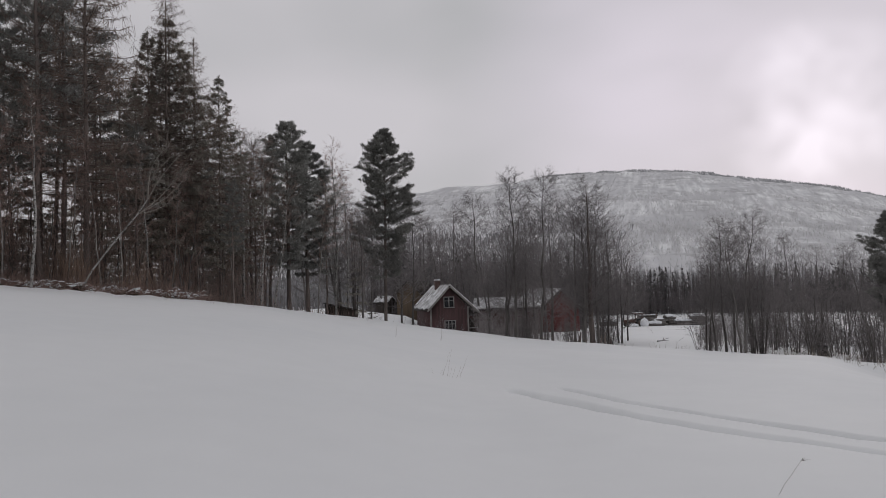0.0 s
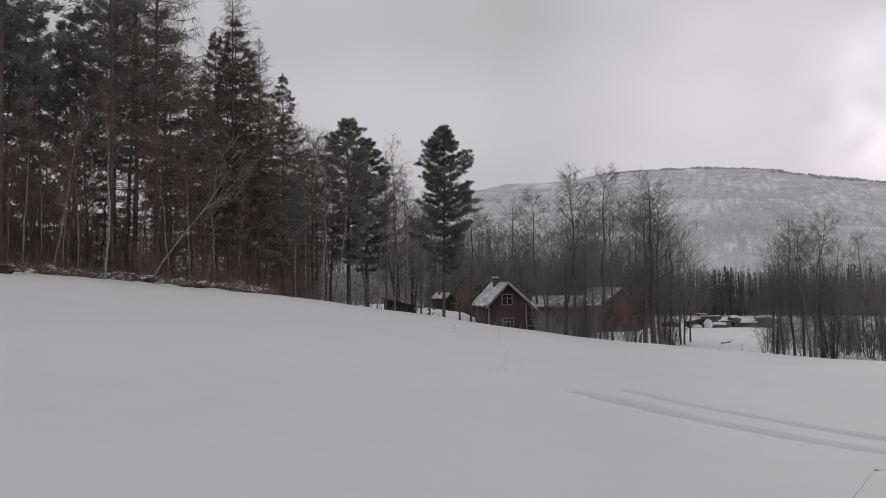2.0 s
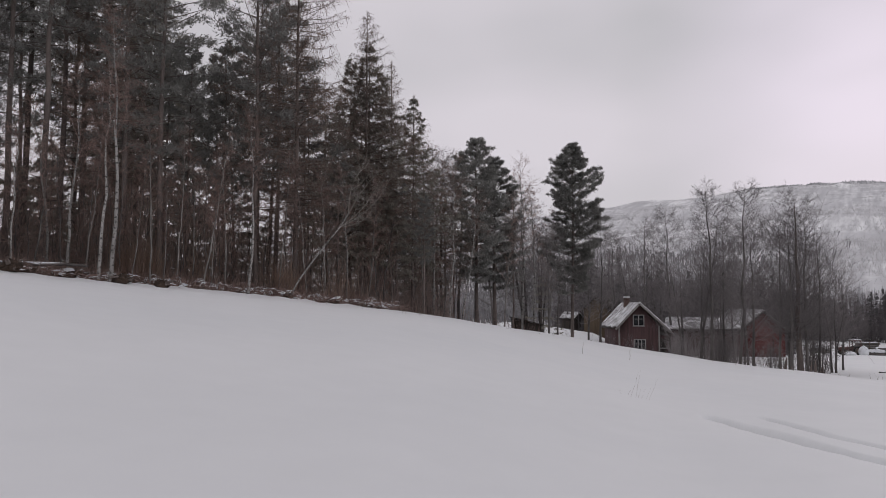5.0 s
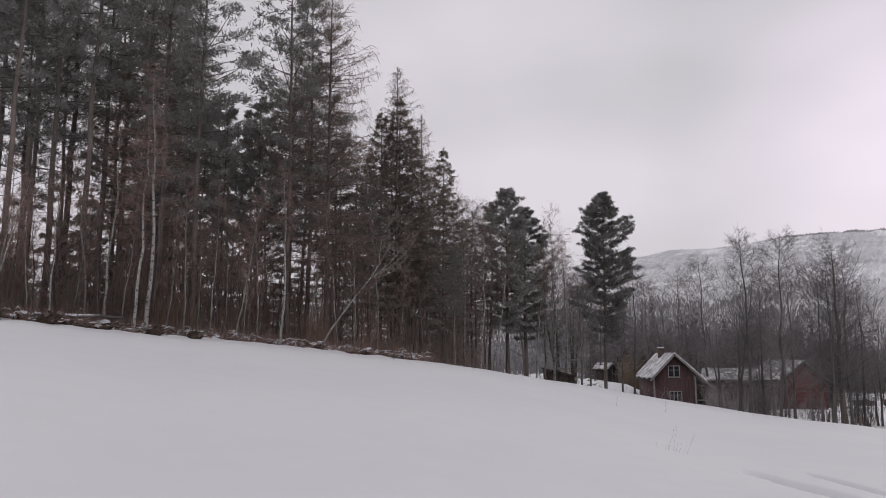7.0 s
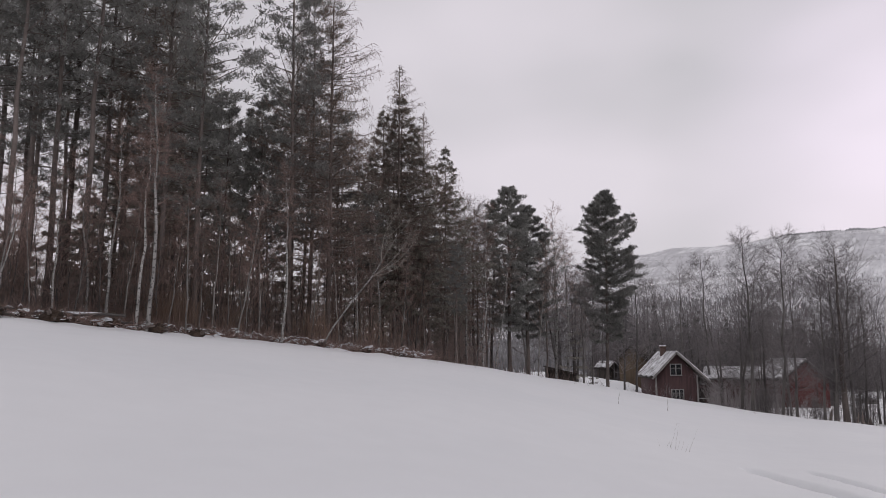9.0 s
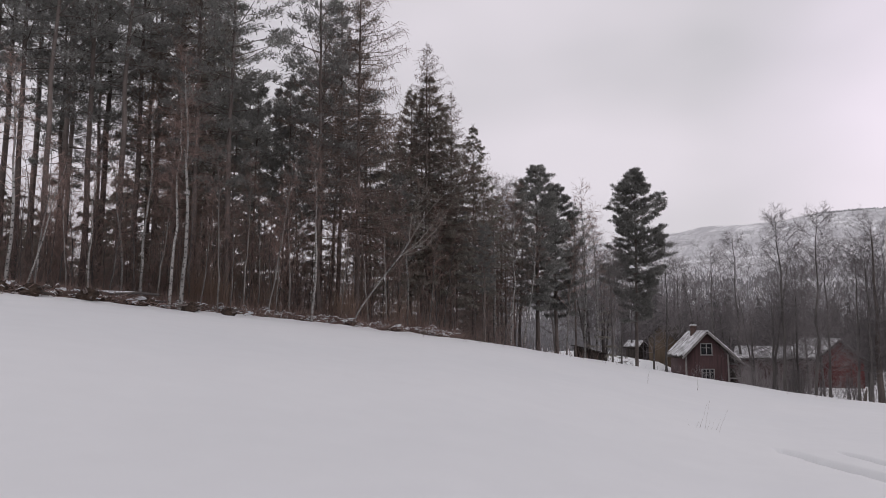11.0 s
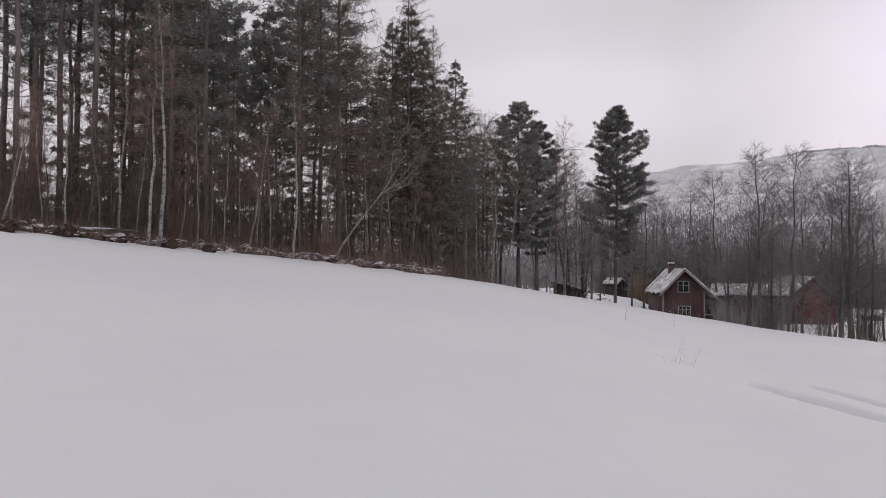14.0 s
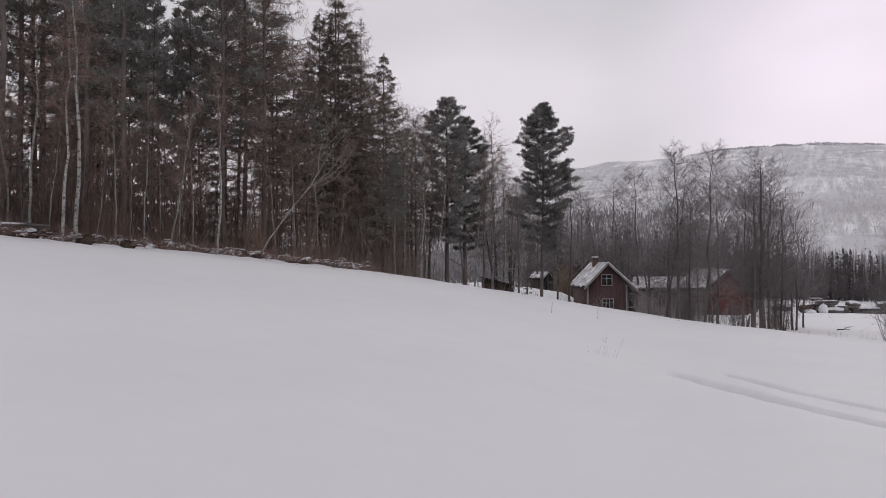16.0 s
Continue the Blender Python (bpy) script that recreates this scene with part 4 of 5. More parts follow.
# bare trees round the farm
for az, d, el, tree in ((1.0, 104, 6.9, ALDERS[0]), (2.9, 101, 7.9, TALL_BIRCHES[0]), (4.6, 60, 7.0, ALDERS[1]), (5.5, 58, 9.4, TALL_BIRCHES[0]), (7.4, 56, 9.4, TALL_BIRCHES[0]), (8.3, 60, 6.6, ALDERS[0]),
                        (10.0, 52, 6.9, ALDERS[2]), (11.3, 52, 8.5, ALDERS[4]), (10.75, 51.4, 6.6, ALDERS[0]), (11.75, 53, 7.2, ALDERS[2]), (12.5, 54, 5.4, ALDERS[0]), (13.3, 56, 3.8, ALDERS[3]), (-2.4, 64, 6.5, ALDERS[0]), (-1.2, 106, 6.2, TALL_BIRCHES[0]), (6.4, 62, 6.2, ALDERS[0]),
                        (21.9, 40, 5.3, TALL_BIRCHES[1]), (19.5, 41, 2.3, ALDERS[3]), (20.8, 41, 5.0, ALDERS[2]), (23.0, 42, 3.0, ALDERS[1]), (21.4, 43, 4.4, ALDERS[2]), (22.5, 41, 4.0, ALDERS[0]), (20.1, 40, 3.2, ALDERS[2]), (25.0, 90, 3.5, TALL_BIRCHES[0]), (24.0, 46, 1.2, ALDERS[3]),
                        (27.0, 80, 2.5, ALDERS[0]), (28.7, 80, 2.5, ALDERS[2]), (29.9, 60, 2.2, ALDERS[1]), (26.2, 70, 2.0, ALDERS[3])):
    plant(tree, az, d, height=top_height(az, d, el), base_h=12.8)
plant(LONE, 31.4, 45, height=top_height(31.4, 45, 4.4), base_h=16.2)
plant(PINE2, 32.6, 46, height=top_height(32.6, 46, 3.6), base_h=14.2)
for _ in range(26):
    az = random.uniform(18.3, 34)
    d = random.uniform(39, 56) if az < 26 else random.uniform(39, 47)
    plant(random.choice(BUSHES), az, d, scale=random.uniform(0.55, 1.1))
for _ in range(9):
    az, d = random.uniform(2.9, 7.2), random.uniform(84, 95)
    plant(random.choice(BUSHES), az, d, scale=random.uniform(0.45, 0.8))
for _ in range(9):
    az = random.uniform(3.0, 13.5)
    d = np.interp(az, (3, 13.5), (60, 52)) + random.uniform(-2, 8)
    plant(random.choice(BUSHES), az, d, scale=random.uniform(0.4, 0.8))


for az, d, el, tree in ((3.6, 68, 3.2, ALDERS[3]), (5.0, 70, 3.8, ALDERS[0]), (6.0, 66, 2.6, ALDERS[1]), (7.0, 72, 4.4, ALDERS[2]), (8.0, 68, 3.0, ALDERS[3]), (10.6, 58, 4.2, ALDERS[3]),
                        (12.0, 60, 3.6, ALDERS[1]), (2.2, 106, 4.6, ALDERS[1]), (0.0, 108, 5.2, TALL_BIRCHES[1]), (-3.3, 72, 5.0, ALDERS[2]), (-5.6, 66, 5.4, ALDERS[0]), (-6.9, 64, 6.0, ALDERS[1]), (13.9, 62, 2.2, ALDERS[0])):
    plant(tree, az, d, height=top_height(az, d, el), base_h=12)


def undergrowth():
    """Thin leafless stems and brush that fill the floor of the wood."""
    rng = np.random.default_rng(21)
    g = Geo()
    b, t, w = [], [], []
    for _ in range(5200):
        az = rng.uniform(-62, -14)
        d = float(np.interp(az, (-53, -20, -9), (31, 39, 50))) + rng.uniform(0, 1) ** 1.4 * 34
        x, y = polar(az, d)
        h = 0.5 + 3.4 * rng.uniform(0, 1) ** 1.6
        p = np.array([x, y, ground_z(x, y) - 0.1])
        m = p + [rng.normal(0, 0.3 * h), rng.normal(0, 0.3 * h), h * 0.5]
        q = m + [rng.normal(0, 0.4 * h), rng.normal(0, 0.4 * h), h * 0.4]
        b += [p, p + (m - p) * 0.85]
        t += [m + (m - p) * 0.2, q]
        w += [rng.uniform(0.012, 0.024), 0.012]
        for _ in range(14):
            e = p + (m - p) * rng.uniform(0.2, 1) if rng.random() < 0.6 else m + (q - m) * rng.uniform(0, 0.9)
            b.append(e)
            t.append(e + rng.normal(0, 0.42, 3))
            w.append(0.018)
    g.blades(b, t, w, rng)
    tagged(new("undergrowth", g.mesh("undergrowth", BRUSH)), "leafless brown undergrowth on the floor of the wood", "undergrowth", kind="stuff")


undergrowth()


def thicket():
    """Fine brushwood that fills the gaps between the bushes along the field and before the farm."""
    rng = np.random.default_rng(33)
    g = Geo()
    b, t, w = [], [], []
    for n, a0, a1, d0, d1, h0, h1 in ((1100, 18.8, 36, 41, 66, 0.6, 3.0), (560, 2.6, 7.3, 60, 84, 0.5, 3.6), (200, 7.3, 13.4, 58, 76, 0.4, 2.2), (80, -12, 2, 62, 80, 0.4, 1.4)):
        for _ in range(n):
            az, d = rng.uniform(a0, a1), rng.uniform(d0, d1)
            x, y = polar(az, d)
            p = np.array([x, y, ground_z(x, y) - 0.1])
            h = rng.uniform(h0, h1)
            q = p + [rng.normal(0, 0.22 * h), rng.normal(0, 0.22 * h), h]
            b.append(p)
            t.append(q)
            w.append(0.03)
            for _ in range(7):
                m = p + (q - p) * rng.uniform(0.15, 0.9)
                b.append(m)
                t.append(m + rng.normal(0, 0.3, 3) * [1, 1, 0.6] + [0, 0, 0.4])
                w.append(0.018)
    g.blades(b, t, w, rng)
    tagged(new("thicket", g.mesh("thicket", TWIGS)), "leafless brown brushwood between the bare trees", "thicket", kind="stuff")


thicket()


def far_wood(name, label, seed, places, conifer_share):
    """A distant wood of many small trees in one mesh, needle trees and bare ones."""
    rng = np.random.default_rng(seed)
    dark, bare = Geo(), Geo()
    db, dt, dw, bb, bt, bw = [], [], [], [], [], []
    for az, d, h in places:
        x, y = polar(az, d)
        p = np.array([x, y, ground_z(x, y) - 0.5])
        if rng.random() < conifer_share:
            for i in range(46):
                u = rng.uniform(0.1, 1)
                a = rng.uniform(0, 6.28)
                rr = (1 - u) * h * 0.24 + 0.2
                q = p + [0, 0, u * h]
                db.append(q)
                dt.append(q + [math.cos(a) * rr, math.sin(a) * rr, -0.05 * h * rng.uniform(0.2, 1)])
                dw.append(0.055 * h)
            db += [p, p]
            dt += [p + [0, 0, h]] * 2
            dw += [0.05 * h] * 2
        else:
            bb += [p, p]
            bt += [p + [rng.normal() * 0.4, 0, h]] * 2
            bw += [0.028 * h] * 2
            for i in range(44):
                u = rng.uniform(0.3, 0.95)
                q = p + [0, 0, u * h]
                a, ln = rng.uniform(0, 6.28), rng.uniform(0.1, 0.26) * h * (1.2 - u)
                bb.append(q)
                bt.append(q + [math.cos(a) * ln, math.sin(a) * ln, ln * rng.uniform(-0.1, 1.2)])
                bw.append(0.085)
    if db:
        dark.blades(db, dt, dw, rng)
        tagged(new(name + "_firs", dark.mesh(name, MID_NEEDLES)), label + ", dark firs", "far wood", kind="stuff")
    if bb:
        bare.blades(bb, bt, bw, rng)
        tagged(new(name + "_birches", bare.mesh(name, MID_TWIGS)), label + ", leafless grey trees", "far wood", kind="stuff")


rng = np.random.default_rng(9)
far_wood("valley_wood", "wood across the valley floor", 3, [(rng.uniform(-6, 38), rng.uniform(232, 300), rng.uniform(9, 16)) for _ in range(2100)], 0.12)
far_wood("valley_brush", "young growth before the wood across the valley", 6, [(rng.uniform(-6, 38), rng.uniform(226, 245), rng.uniform(2.5, 8)) for _ in range(2600)], 0.1)
far_wood("farm_wood", "wood behind the farm buildings", 4, [(rng.uniform(-5.5, 10), rng.uniform(122, 215), rng.uniform(9, 17)) for _ in range(170)] + [(rng.uniform(-4, 11), rng.uniform(122, 215), rng.uniform(9, 17)) for _ in range(700)], 0.12)


# ---- buildings ----
def gabled(w, length, eave, apex, x_apex=None):
    """The outline of a gable wall: corners anticlockwise from the lower left."""
    xa = 0 if x_apex is None else x_apex
    return [(-w / 2, -1.2), (w / 2, -1.2), (w / 2, eave), (xa, apex), (-w / 2, eave)]


def roof_slab(geo, x0, z0, x1, z1, y0, y1, thick):
    n = unit([-(z1 - z0), x1 - x0])
    if n[1] < 0:
        n = -n
    a, b = np.array([x0, z0]), np.array([x1, z1])
    pts = [a, b, b + n * thick, a + n * thick]
    area = sum(pts[i][0] * pts[(i + 1) % 4][1] - pts[(i + 1) % 4][0] * pts[i][1] for i in range(4))
    geo.prism([tuple(p) for p in (pts if area > 0 else pts[::-1])], y0, y1)


def window_part(parent, x, z, w, h, y, cols=2):
    """A window in a wall that faces -y: glass set back, white frame, glazing bars and sill."""
    g = Geo()
    for lo, hi in (((x - w / 2 - 0.1, y - 0.05, z - h / 2 - 0.1), (x - w / 2, y + 0.03, z + h / 2 + 0.1)), ((x + w / 2, y - 0.05, z - h / 2 - 0.1), (x + w / 2 + 0.1, y + 0.03, z + h / 2 + 0.1)),
                   ((x - w / 2, y - 0.05, z + h / 2), (x + w / 2, y + 0.03, z + h / 2 + 0.1)), ((x - w / 2, y - 0.05, z - h / 2 - 0.1), (x + w / 2, y + 0.03, z - h / 2))):
        g.box(lo, hi)
    win = part("window", g, WHITE_PAINT, parent, "white wooden window frame")
    pw = w / cols
    for i in range(cols):
        p = Geo()
        p.box((x - w / 2 + i * pw + 0.02, y - 0.012, z - h / 2), (x - w / 2 + (i + 1) * pw - 0.02, y - 0.004, z + h / 2))
        part("pane", p, GLASS, win)
    b = Geo()
    for i in range(1, cols):
        b.box((x - w / 2 + i * pw - 0.05, y - 0.04, z - h / 2), (x - w / 2 + i * pw + 0.05, y - 0.014, z + h / 2))
    b.box((x - w / 2, y - 0.03, z + h * 0.12), (x + w / 2, y - 0.014, z + h * 0.12 + 0.05))
    part("glazing_bar", b, WHITE_PAINT, win)
    s = Geo()
    s.box((x - w / 2 - 0.15, y - 0.13, z - h / 2 - 0.14), (x + w / 2 + 0.15, y + 0.02, z - h / 2 - 0.1))
    part("sill", s, WHITE_PAINT, win)
    return win


def snow_on_roof(x0, z0, x1, z1, y0, y1, thick, seed):
    """A sheet of snow with an uneven surface and a ragged lower edge lying on a roof slope (x0 is the eave)."""
    rng = np.random.default_rng(seed)
    nx, ny = 16, 34
    u, v = np.meshgrid(np.linspace(0, 1, nx), np.linspace(0, 1, ny), indexing="ij")
    ragged = 0.10 * np.abs(np.interp(np.linspace(0, 1, ny), np.linspace(0, 1, 9), rng.uniform(0, 1, 9)))
    uu = u + (1 - u) * ragged[None, :]
    n = unit([-(z1 - z0), x1 - x0])
    if n[1] < 0:
        n = -n
    t = thick * (0.55 + 0.45 * np.sin(np.pi * np.clip(u * 3, 0, 0.5))) * (0.8 + 0.4 * np.interp(v, np.linspace(0, 1, 12), rng.uniform(0, 1, 12)))
    t = t * np.minimum(1, np.minimum(v, 1 - v) * 30 + 0.35)
    x, z = x0 + (x1 - x0) * uu, z0 + (z1 - z0) * uu
    y = y0 + (y1 - y0) * v
    up = np.stack([x + n[0] * t, y, z + n[1] * t], -1).reshape(-1, 3)
    dn = np.stack([x + n[0] * 0.005, y, z + n[1] * 0.005], -1).reshape(-1, 3)
    i, j = np.meshgrid(np.arange(nx - 1), np.arange(ny - 1), indexing="ij")
    a, b, c, d = i * ny + j, i * ny + j + 1, (i + 1) * ny + j + 1, (i + 1) * ny + j
    q = np.concatenate([np.stack([a, b, c], -1).reshape(-1, 3), np.stack([a, c, d], -1).reshape(-1, 3)])
    rim = [k for k in range(ny)] + [k * ny + ny - 1 for k in range(1, nx)] + [(nx - 1) * ny + k for k in range(ny - 2, -1, -1)] + [k * ny for k in range(nx - 2, 0, -1)]
    off = len(up)
    sides = []
    for k in range(len(rim)):
        e, f = rim[k], rim[(k + 1) % len(rim)]
        sides += [(e, f, f + off), (e, f + off, e + off)]
    g = Geo()
    g.add(np.concatenate([up, dn]), np.concatenate([q, q[:, ::-1] + off, np.array(sides)]))
    return g


def make_cabin():
    x, y = polar(0.43, 90)
    z = ground_z(x, y)
    ob = thing("cabin", "small red wooden cabin with snowy steep roof and white windows", "house", m=pose(x, y, z, 0, 0, 15.5))
    w, ln, eave, apex = 4.7, 7.2, 3.55, 6.0
    body = Geo()
    body.prism(gabled(w, ln, eave, apex), 0, ln)
    part("wall", body, RED_PAINT, ob, "weathered red board cladding")
    for sx in (-1, 1):
        g = Geo()
        g.box((sx * w / 2 - 0.09, -0.03, -1), (sx * w / 2 + 0.09, 0.1, eave))
        part("corner_board", g, WORN_TRIM, ob, "worn pale corner board")
    slope = (apex - eave) / (w / 2)
    over = 0.45
    left, right = Geo(), Geo()
    roof_slab(left, -w / 2 - over, eave - slope * over + 0.02, 0, apex + 0.02, -0.4, ln + 0.4, 0.12)
    roof_slab(right, w / 2 + 1.55, eave - slope * 1.0 + 0.02, 0, apex + 0.02, -0.4, ln + 0.4, 0.12)
    part("roof", left, DARK_BOARD, ob)
    part("roof", right, DARK_BOARD, ob)
    n = np.array([slope, 1]) / math.hypot(slope, 1) * 0.125
    part("roof_snow", snow_on_roof(-w / 2 - over - n[0], eave - slope * over + n[1] + 0.02, -n[0] * 0, apex + 0.14, -0.38, ln + 0.38, 0.2, 1), ROOF_SNOW, ob, "patchy snow on the roof", smooth=True)
    part("roof_snow", snow_on_roof(w / 2 + 1.5, eave - slope * 0.95 + 0.16, 0.03, apex + 0.16, -0.38, ln + 0.38, 0.2, 2), ROOF_SNOW, ob, "patchy snow on the roof", smooth=True)
    for x0, z0 in ((-w / 2 - over, eave - slope * over), (w / 2 + 1.55, eave - slope * 1.0)):
        g = Geo()
        roof_slab(g, x0, z0 - 0.06, 0, apex - 0.06, -0.46, -0.405, 0.2)
        part("bargeboard", g, WORN_TRIM, ob, "pale bargeboard")
    window_part(ob, -0.05, 4.15, 1.15, 1.15, 0.0, 2)
    window_part(ob, 0.05, 1.35, 1.25, 1.0, 0.0, 3)
    # lean-to porch on the long side
    g = Geo()
    g.box((w / 2 + 0.003, 0.9, -1.2), (w / 2 + 1.35, ln - 0.6, 2.3))
    part("porch_wall", g, RED_PAINT, ob)
    for yy in (0.0, 0.85):
        g = Geo()
        g.box((w / 2 + 1.25, yy, -1.0), (w / 2 + 1.37, yy + 0.12, 2.4))
        part("porch_post", g, DARK_BOARD, ob)
    g = Geo()
    g.box((w / 2 + 0.25, 0.86, 0.1), (w / 2 + 1.1, 0.895, 2.0))
    part("door", g, DARK_BOARD, ob, "dark board door")
    g = Geo()
    g.box((w / 2 + 0.1, 0.05, 0.85), (w / 2 + 1.25, 0.13, 0.95))
    part("porch_rail", g, WHITE_PAINT, ob)
    g = Geo()
    g.box((-0.75, 3.4, apex - 1.2), (-0.15, 4.0, apex + 0.75))
    chimney = part("chimney", g, BRICK, ob, "brick chimney with a snow cap")
    g = Geo()
    g.box((-0.82, 3.33, apex + 0.75), (-0.08, 4.07, apex + 0.85))
    part("chimney_cap", g, STEEL, chimney)
    g = Geo()
    g.box((-0.78, 3.36, apex + 0.854), (-0.12, 4.04, apex + 1.0))
    part("snow_cap", g, SNOW_PATCH, chimney)


def make_barn(name, label, az, d, turn, w, ln, eave, apex, paint, seed, doors=True, snowy=True):
    """A barn whose near gable corner stands at the given place."""
    x, y = polar(az, d)
    ob = thing(name, label, "barn", m=pose(x, y, ground_z(x, y), 0, 0, turn))
    body = Geo()
    body.prism(gabled(w, ln, eave, apex), 0, ln)
    part("wall", body, paint, ob)
    slope = (apex - eave) / (w / 2)
    for sx in (-1, 1):
        g = Geo()
        roof_slab(g, sx * (w / 2 + 0.4), eave - slope * 0.4 + 0.02, 0, apex + 0.02, -0.35, ln + 0.35, 0.1)
        part("roof", g, DARK_BOARD, ob)
        if snowy:
            part("roof_snow", snow_on_roof(sx * (w / 2 + 0.35), eave - slope * 0.35 + 0.16, 0.0, apex + 0.15, -0.33, ln + 0.33, 0.22, seed + sx), ROOF_SNOW, ob, "snow lying on the roof", smooth=True)
        g = Geo()
        roof_slab(g, sx * (w / 2 + 0.4), eave - slope * 0.4 - 0.06, 0, apex - 0.06, -0.41, -0.355, 0.16)
        part("bargeboard", g, DARK_BOARD, ob)
    if doors:
        g = Geo()
        g.box((-1.4, -0.06, -0.2), (1.4, -0.004, 2.5))
        part("barn_door", g, paint, ob)
        g = Geo()
        for xx in (-1.45, 1.37):
            g.box((xx, -0.08, -0.2), (xx + 0.08, -0.004, 2.6))
        g.box((-1.45, -0.08, 2.5), (1.45, -0.004, 2.58))
        part("door_frame", g, DARK_BOARD, ob)
    return ob


make_cabin()
make_barn("barn", "red wooden barn with snow along its roof", 8.95, 108, 20, 6.2, 9, 3.5, 6.0, BARN_PAINT, 11)
make_barn("long_shed", "long low red shed with broken snow on its roof", 7.3, 103, 83, 5.0, 8.6, 3.6, 4.8, SHED_PAINT, 14, doors=False)
make_barn("outbuilding", "ochre timber outbuilding behind the lone pine", -2.7, 118, -30, 4.6, 5, 3.9, 5.8, OCHRE_PAINT, 21, doors=False, snowy=False)
make_barn("shed", "small red shed half hidden behind the bare trees", 4.6, 135, 20, 3.4, 4.5, 4.0, 5.9, BARN_PAINT, 25, doors=False, snowy=False)
make_barn("store", "grey plank store with a snowy roof", -4.1, 125, 60, 2.0, 2.4, 2.3, 3.0, DARK_BOARD, 28, doors=False)


def make_low_shed():
    x, y = polar(-7.9, 57)
    ob = thing("woodshed", "low dark wooden shed with a thin snow cover", "shed", m=pose(x, y, ground_z(x, y), 0, 0, 14))
    g = Geo()
    g.prism([(-1.05, -0.8), (1.05, -0.8), (1.05, 0.48), (-1.05, 0.98)], 0, 2.2)
    part("wall", g, DARK_BOARD, ob)
    g = Geo()
    g.prism([(-1.2, 1.03), (1.2, 0.46), (1.2, 0.53), (-1.2, 1.10)], -0.2, 2.4)
    part("roof", g, DARK_BOARD, ob)


make_low_shed()


# ---- farmyard ----
def wheel(parent, x, y, r, w):
    g = Geo()
    g.tube([(x, y - w / 2, r), (x, y - w / 2 + 0.05, r), (x, y + w / 2 - 0.05, r), (x, y + w / 2, r)], [r * 0.86, r, r, r * 0.86], 20)
    tyre = part("wheel", g, RUBBER, parent)
    g = Geo()
    g.tube([(x, y - w / 2 - 0.02, r), (x, y + w / 2 + 0.02, r)], [r * 0.5, r * 0.5], 14)
    g.tube([(x, y - w / 2 - 0.03, r), (x, y - w / 2 - 0.025, r)], [r * 0.5, r * 0.02], 14)
    part("rim", g, STEEL, tyre)


def make_tractor():
    x, y = polar(14.3, 158)
    ob = thing("tractor", "old dark red tractor parked in the snow", "tractor", m=pose(x, y, ground_z(x, y), 0, 0, 12))
    for yy in (-0.75, 0.75):
        wheel(ob, 1.2, yy, 0.82, 0.42)
        wheel(ob, -1.2, yy, 0.5, 0.28)
    g = Geo()
    g.prism([(-1.9, 0.7), (0.3, 0.7), (0.3, 1.5), (-1.7, 1.4), (-1.9, 1.2)], -0.35, 0.35)
    part("bonnet", g, MACHINE, ob)
    g = Geo()
    g.prism([(0.2, 0.6), (1.9, 0.6), (1.9, 1.35), (0.2, 1.35)], -0.5, 0.5)
    part("body", g, MACHINE, ob)
    for px, py in ((0.35, -0.6), (0.35, 0.56), (1.75, -0.6), (1.75, 0.56)):
        g = Geo()
        g.box((px, py, 1.35), (px + 0.07, py + 0.07, 2.6))
        part("cab_post", g, MACHINE, ob)
    g = Geo()
    g.box((0.2, -0.75, 2.6), (1.95, 0.75, 2.72))
    roof = part("cab_roof", g, MACHINE, ob)
    g = Geo()
    g.box((0.22, -0.73, 2.724), (1.93, 0.73, 2.85))
    part("snow_cap", g, SNOW_PATCH, roof)
    g = Geo()
    g.tube([(-1.0, 0.2, 1.4), (-1.0, 0.2, 2.3)], [0.05, 0.045], 8)
    part("exhaust", g, STEEL, ob)


def log_pile(az, d, turn, n, length, label, seed):
    rng = np.random.default_rng(seed)
    x, y = polar(az, d)
    ob = thing("log_pile", label, "log pile", "log piles in the yard", m=pose(x, y, ground_z(x, y), 0, 0, turn))
    r = 0.27
    row, k, made = n, 0, 0
    while row > 0 and k < 5:
        for i in range(row):
            rr = r * rng.uniform(0.75, 1.1)
            yy = (i - row / 2 + 0.5) * 2 * r + rng.normal(0, 0.06)
            zz = r + k * r * 1.6 + rng.uniform(-0.05, 0.02)
            sh = rng.normal(0, 0.4)
            g = Geo()
            g.tube([(-length / 2 + sh, yy, zz), (-length / 2 + sh + 0.01, yy, zz), (0, yy + rng.normal(0, 0.08), zz), (length / 2 + sh, yy, zz)], [0.01, rr, rr * 0.95, rr * 0.85], 8)
            part("log", g, GREY_BARK, ob, smooth=False)
        row -= 1 if rng.random() < 0.7 else 2
        k += 1
    top = r + (k - 1) * r * 1.7 + r * 0.7
    g = Geo()
    u, v = np.meshgrid(np.linspace(-1, 1, 14), np.linspace(-1, 1, 8), indexing="ij")
    z = top + 0.22 * (1 - u ** 4) * (1 - v ** 2) - 0.25 * v ** 2 + rng.normal(0, 0.03, u.shape)
    i, j = np.meshgrid(np.arange(13), np.arange(7), indexing="ij")
    a, b, c, e = i * 8 + j, i * 8 + j + 1, (i + 1) * 8 + j + 1, (i + 1) * 8 + j
    q = np.concatenate([np.stack([a, c, b], -1).reshape(-1, 3), np.stack([a, e, c], -1).reshape(-1, 3)])
    up = np.stack([u * length * 0.46, v * max(0.35, (row + 1.6) * r * 1.3), z], -1).reshape(-1, 3)
    g.add(up, q)
    g.add(up - [0, 0, 0.12], q[:, ::-1])
    part("snow_cap", g, SNOW_PATCH, ob, "snow lying on the logs", smooth=True)


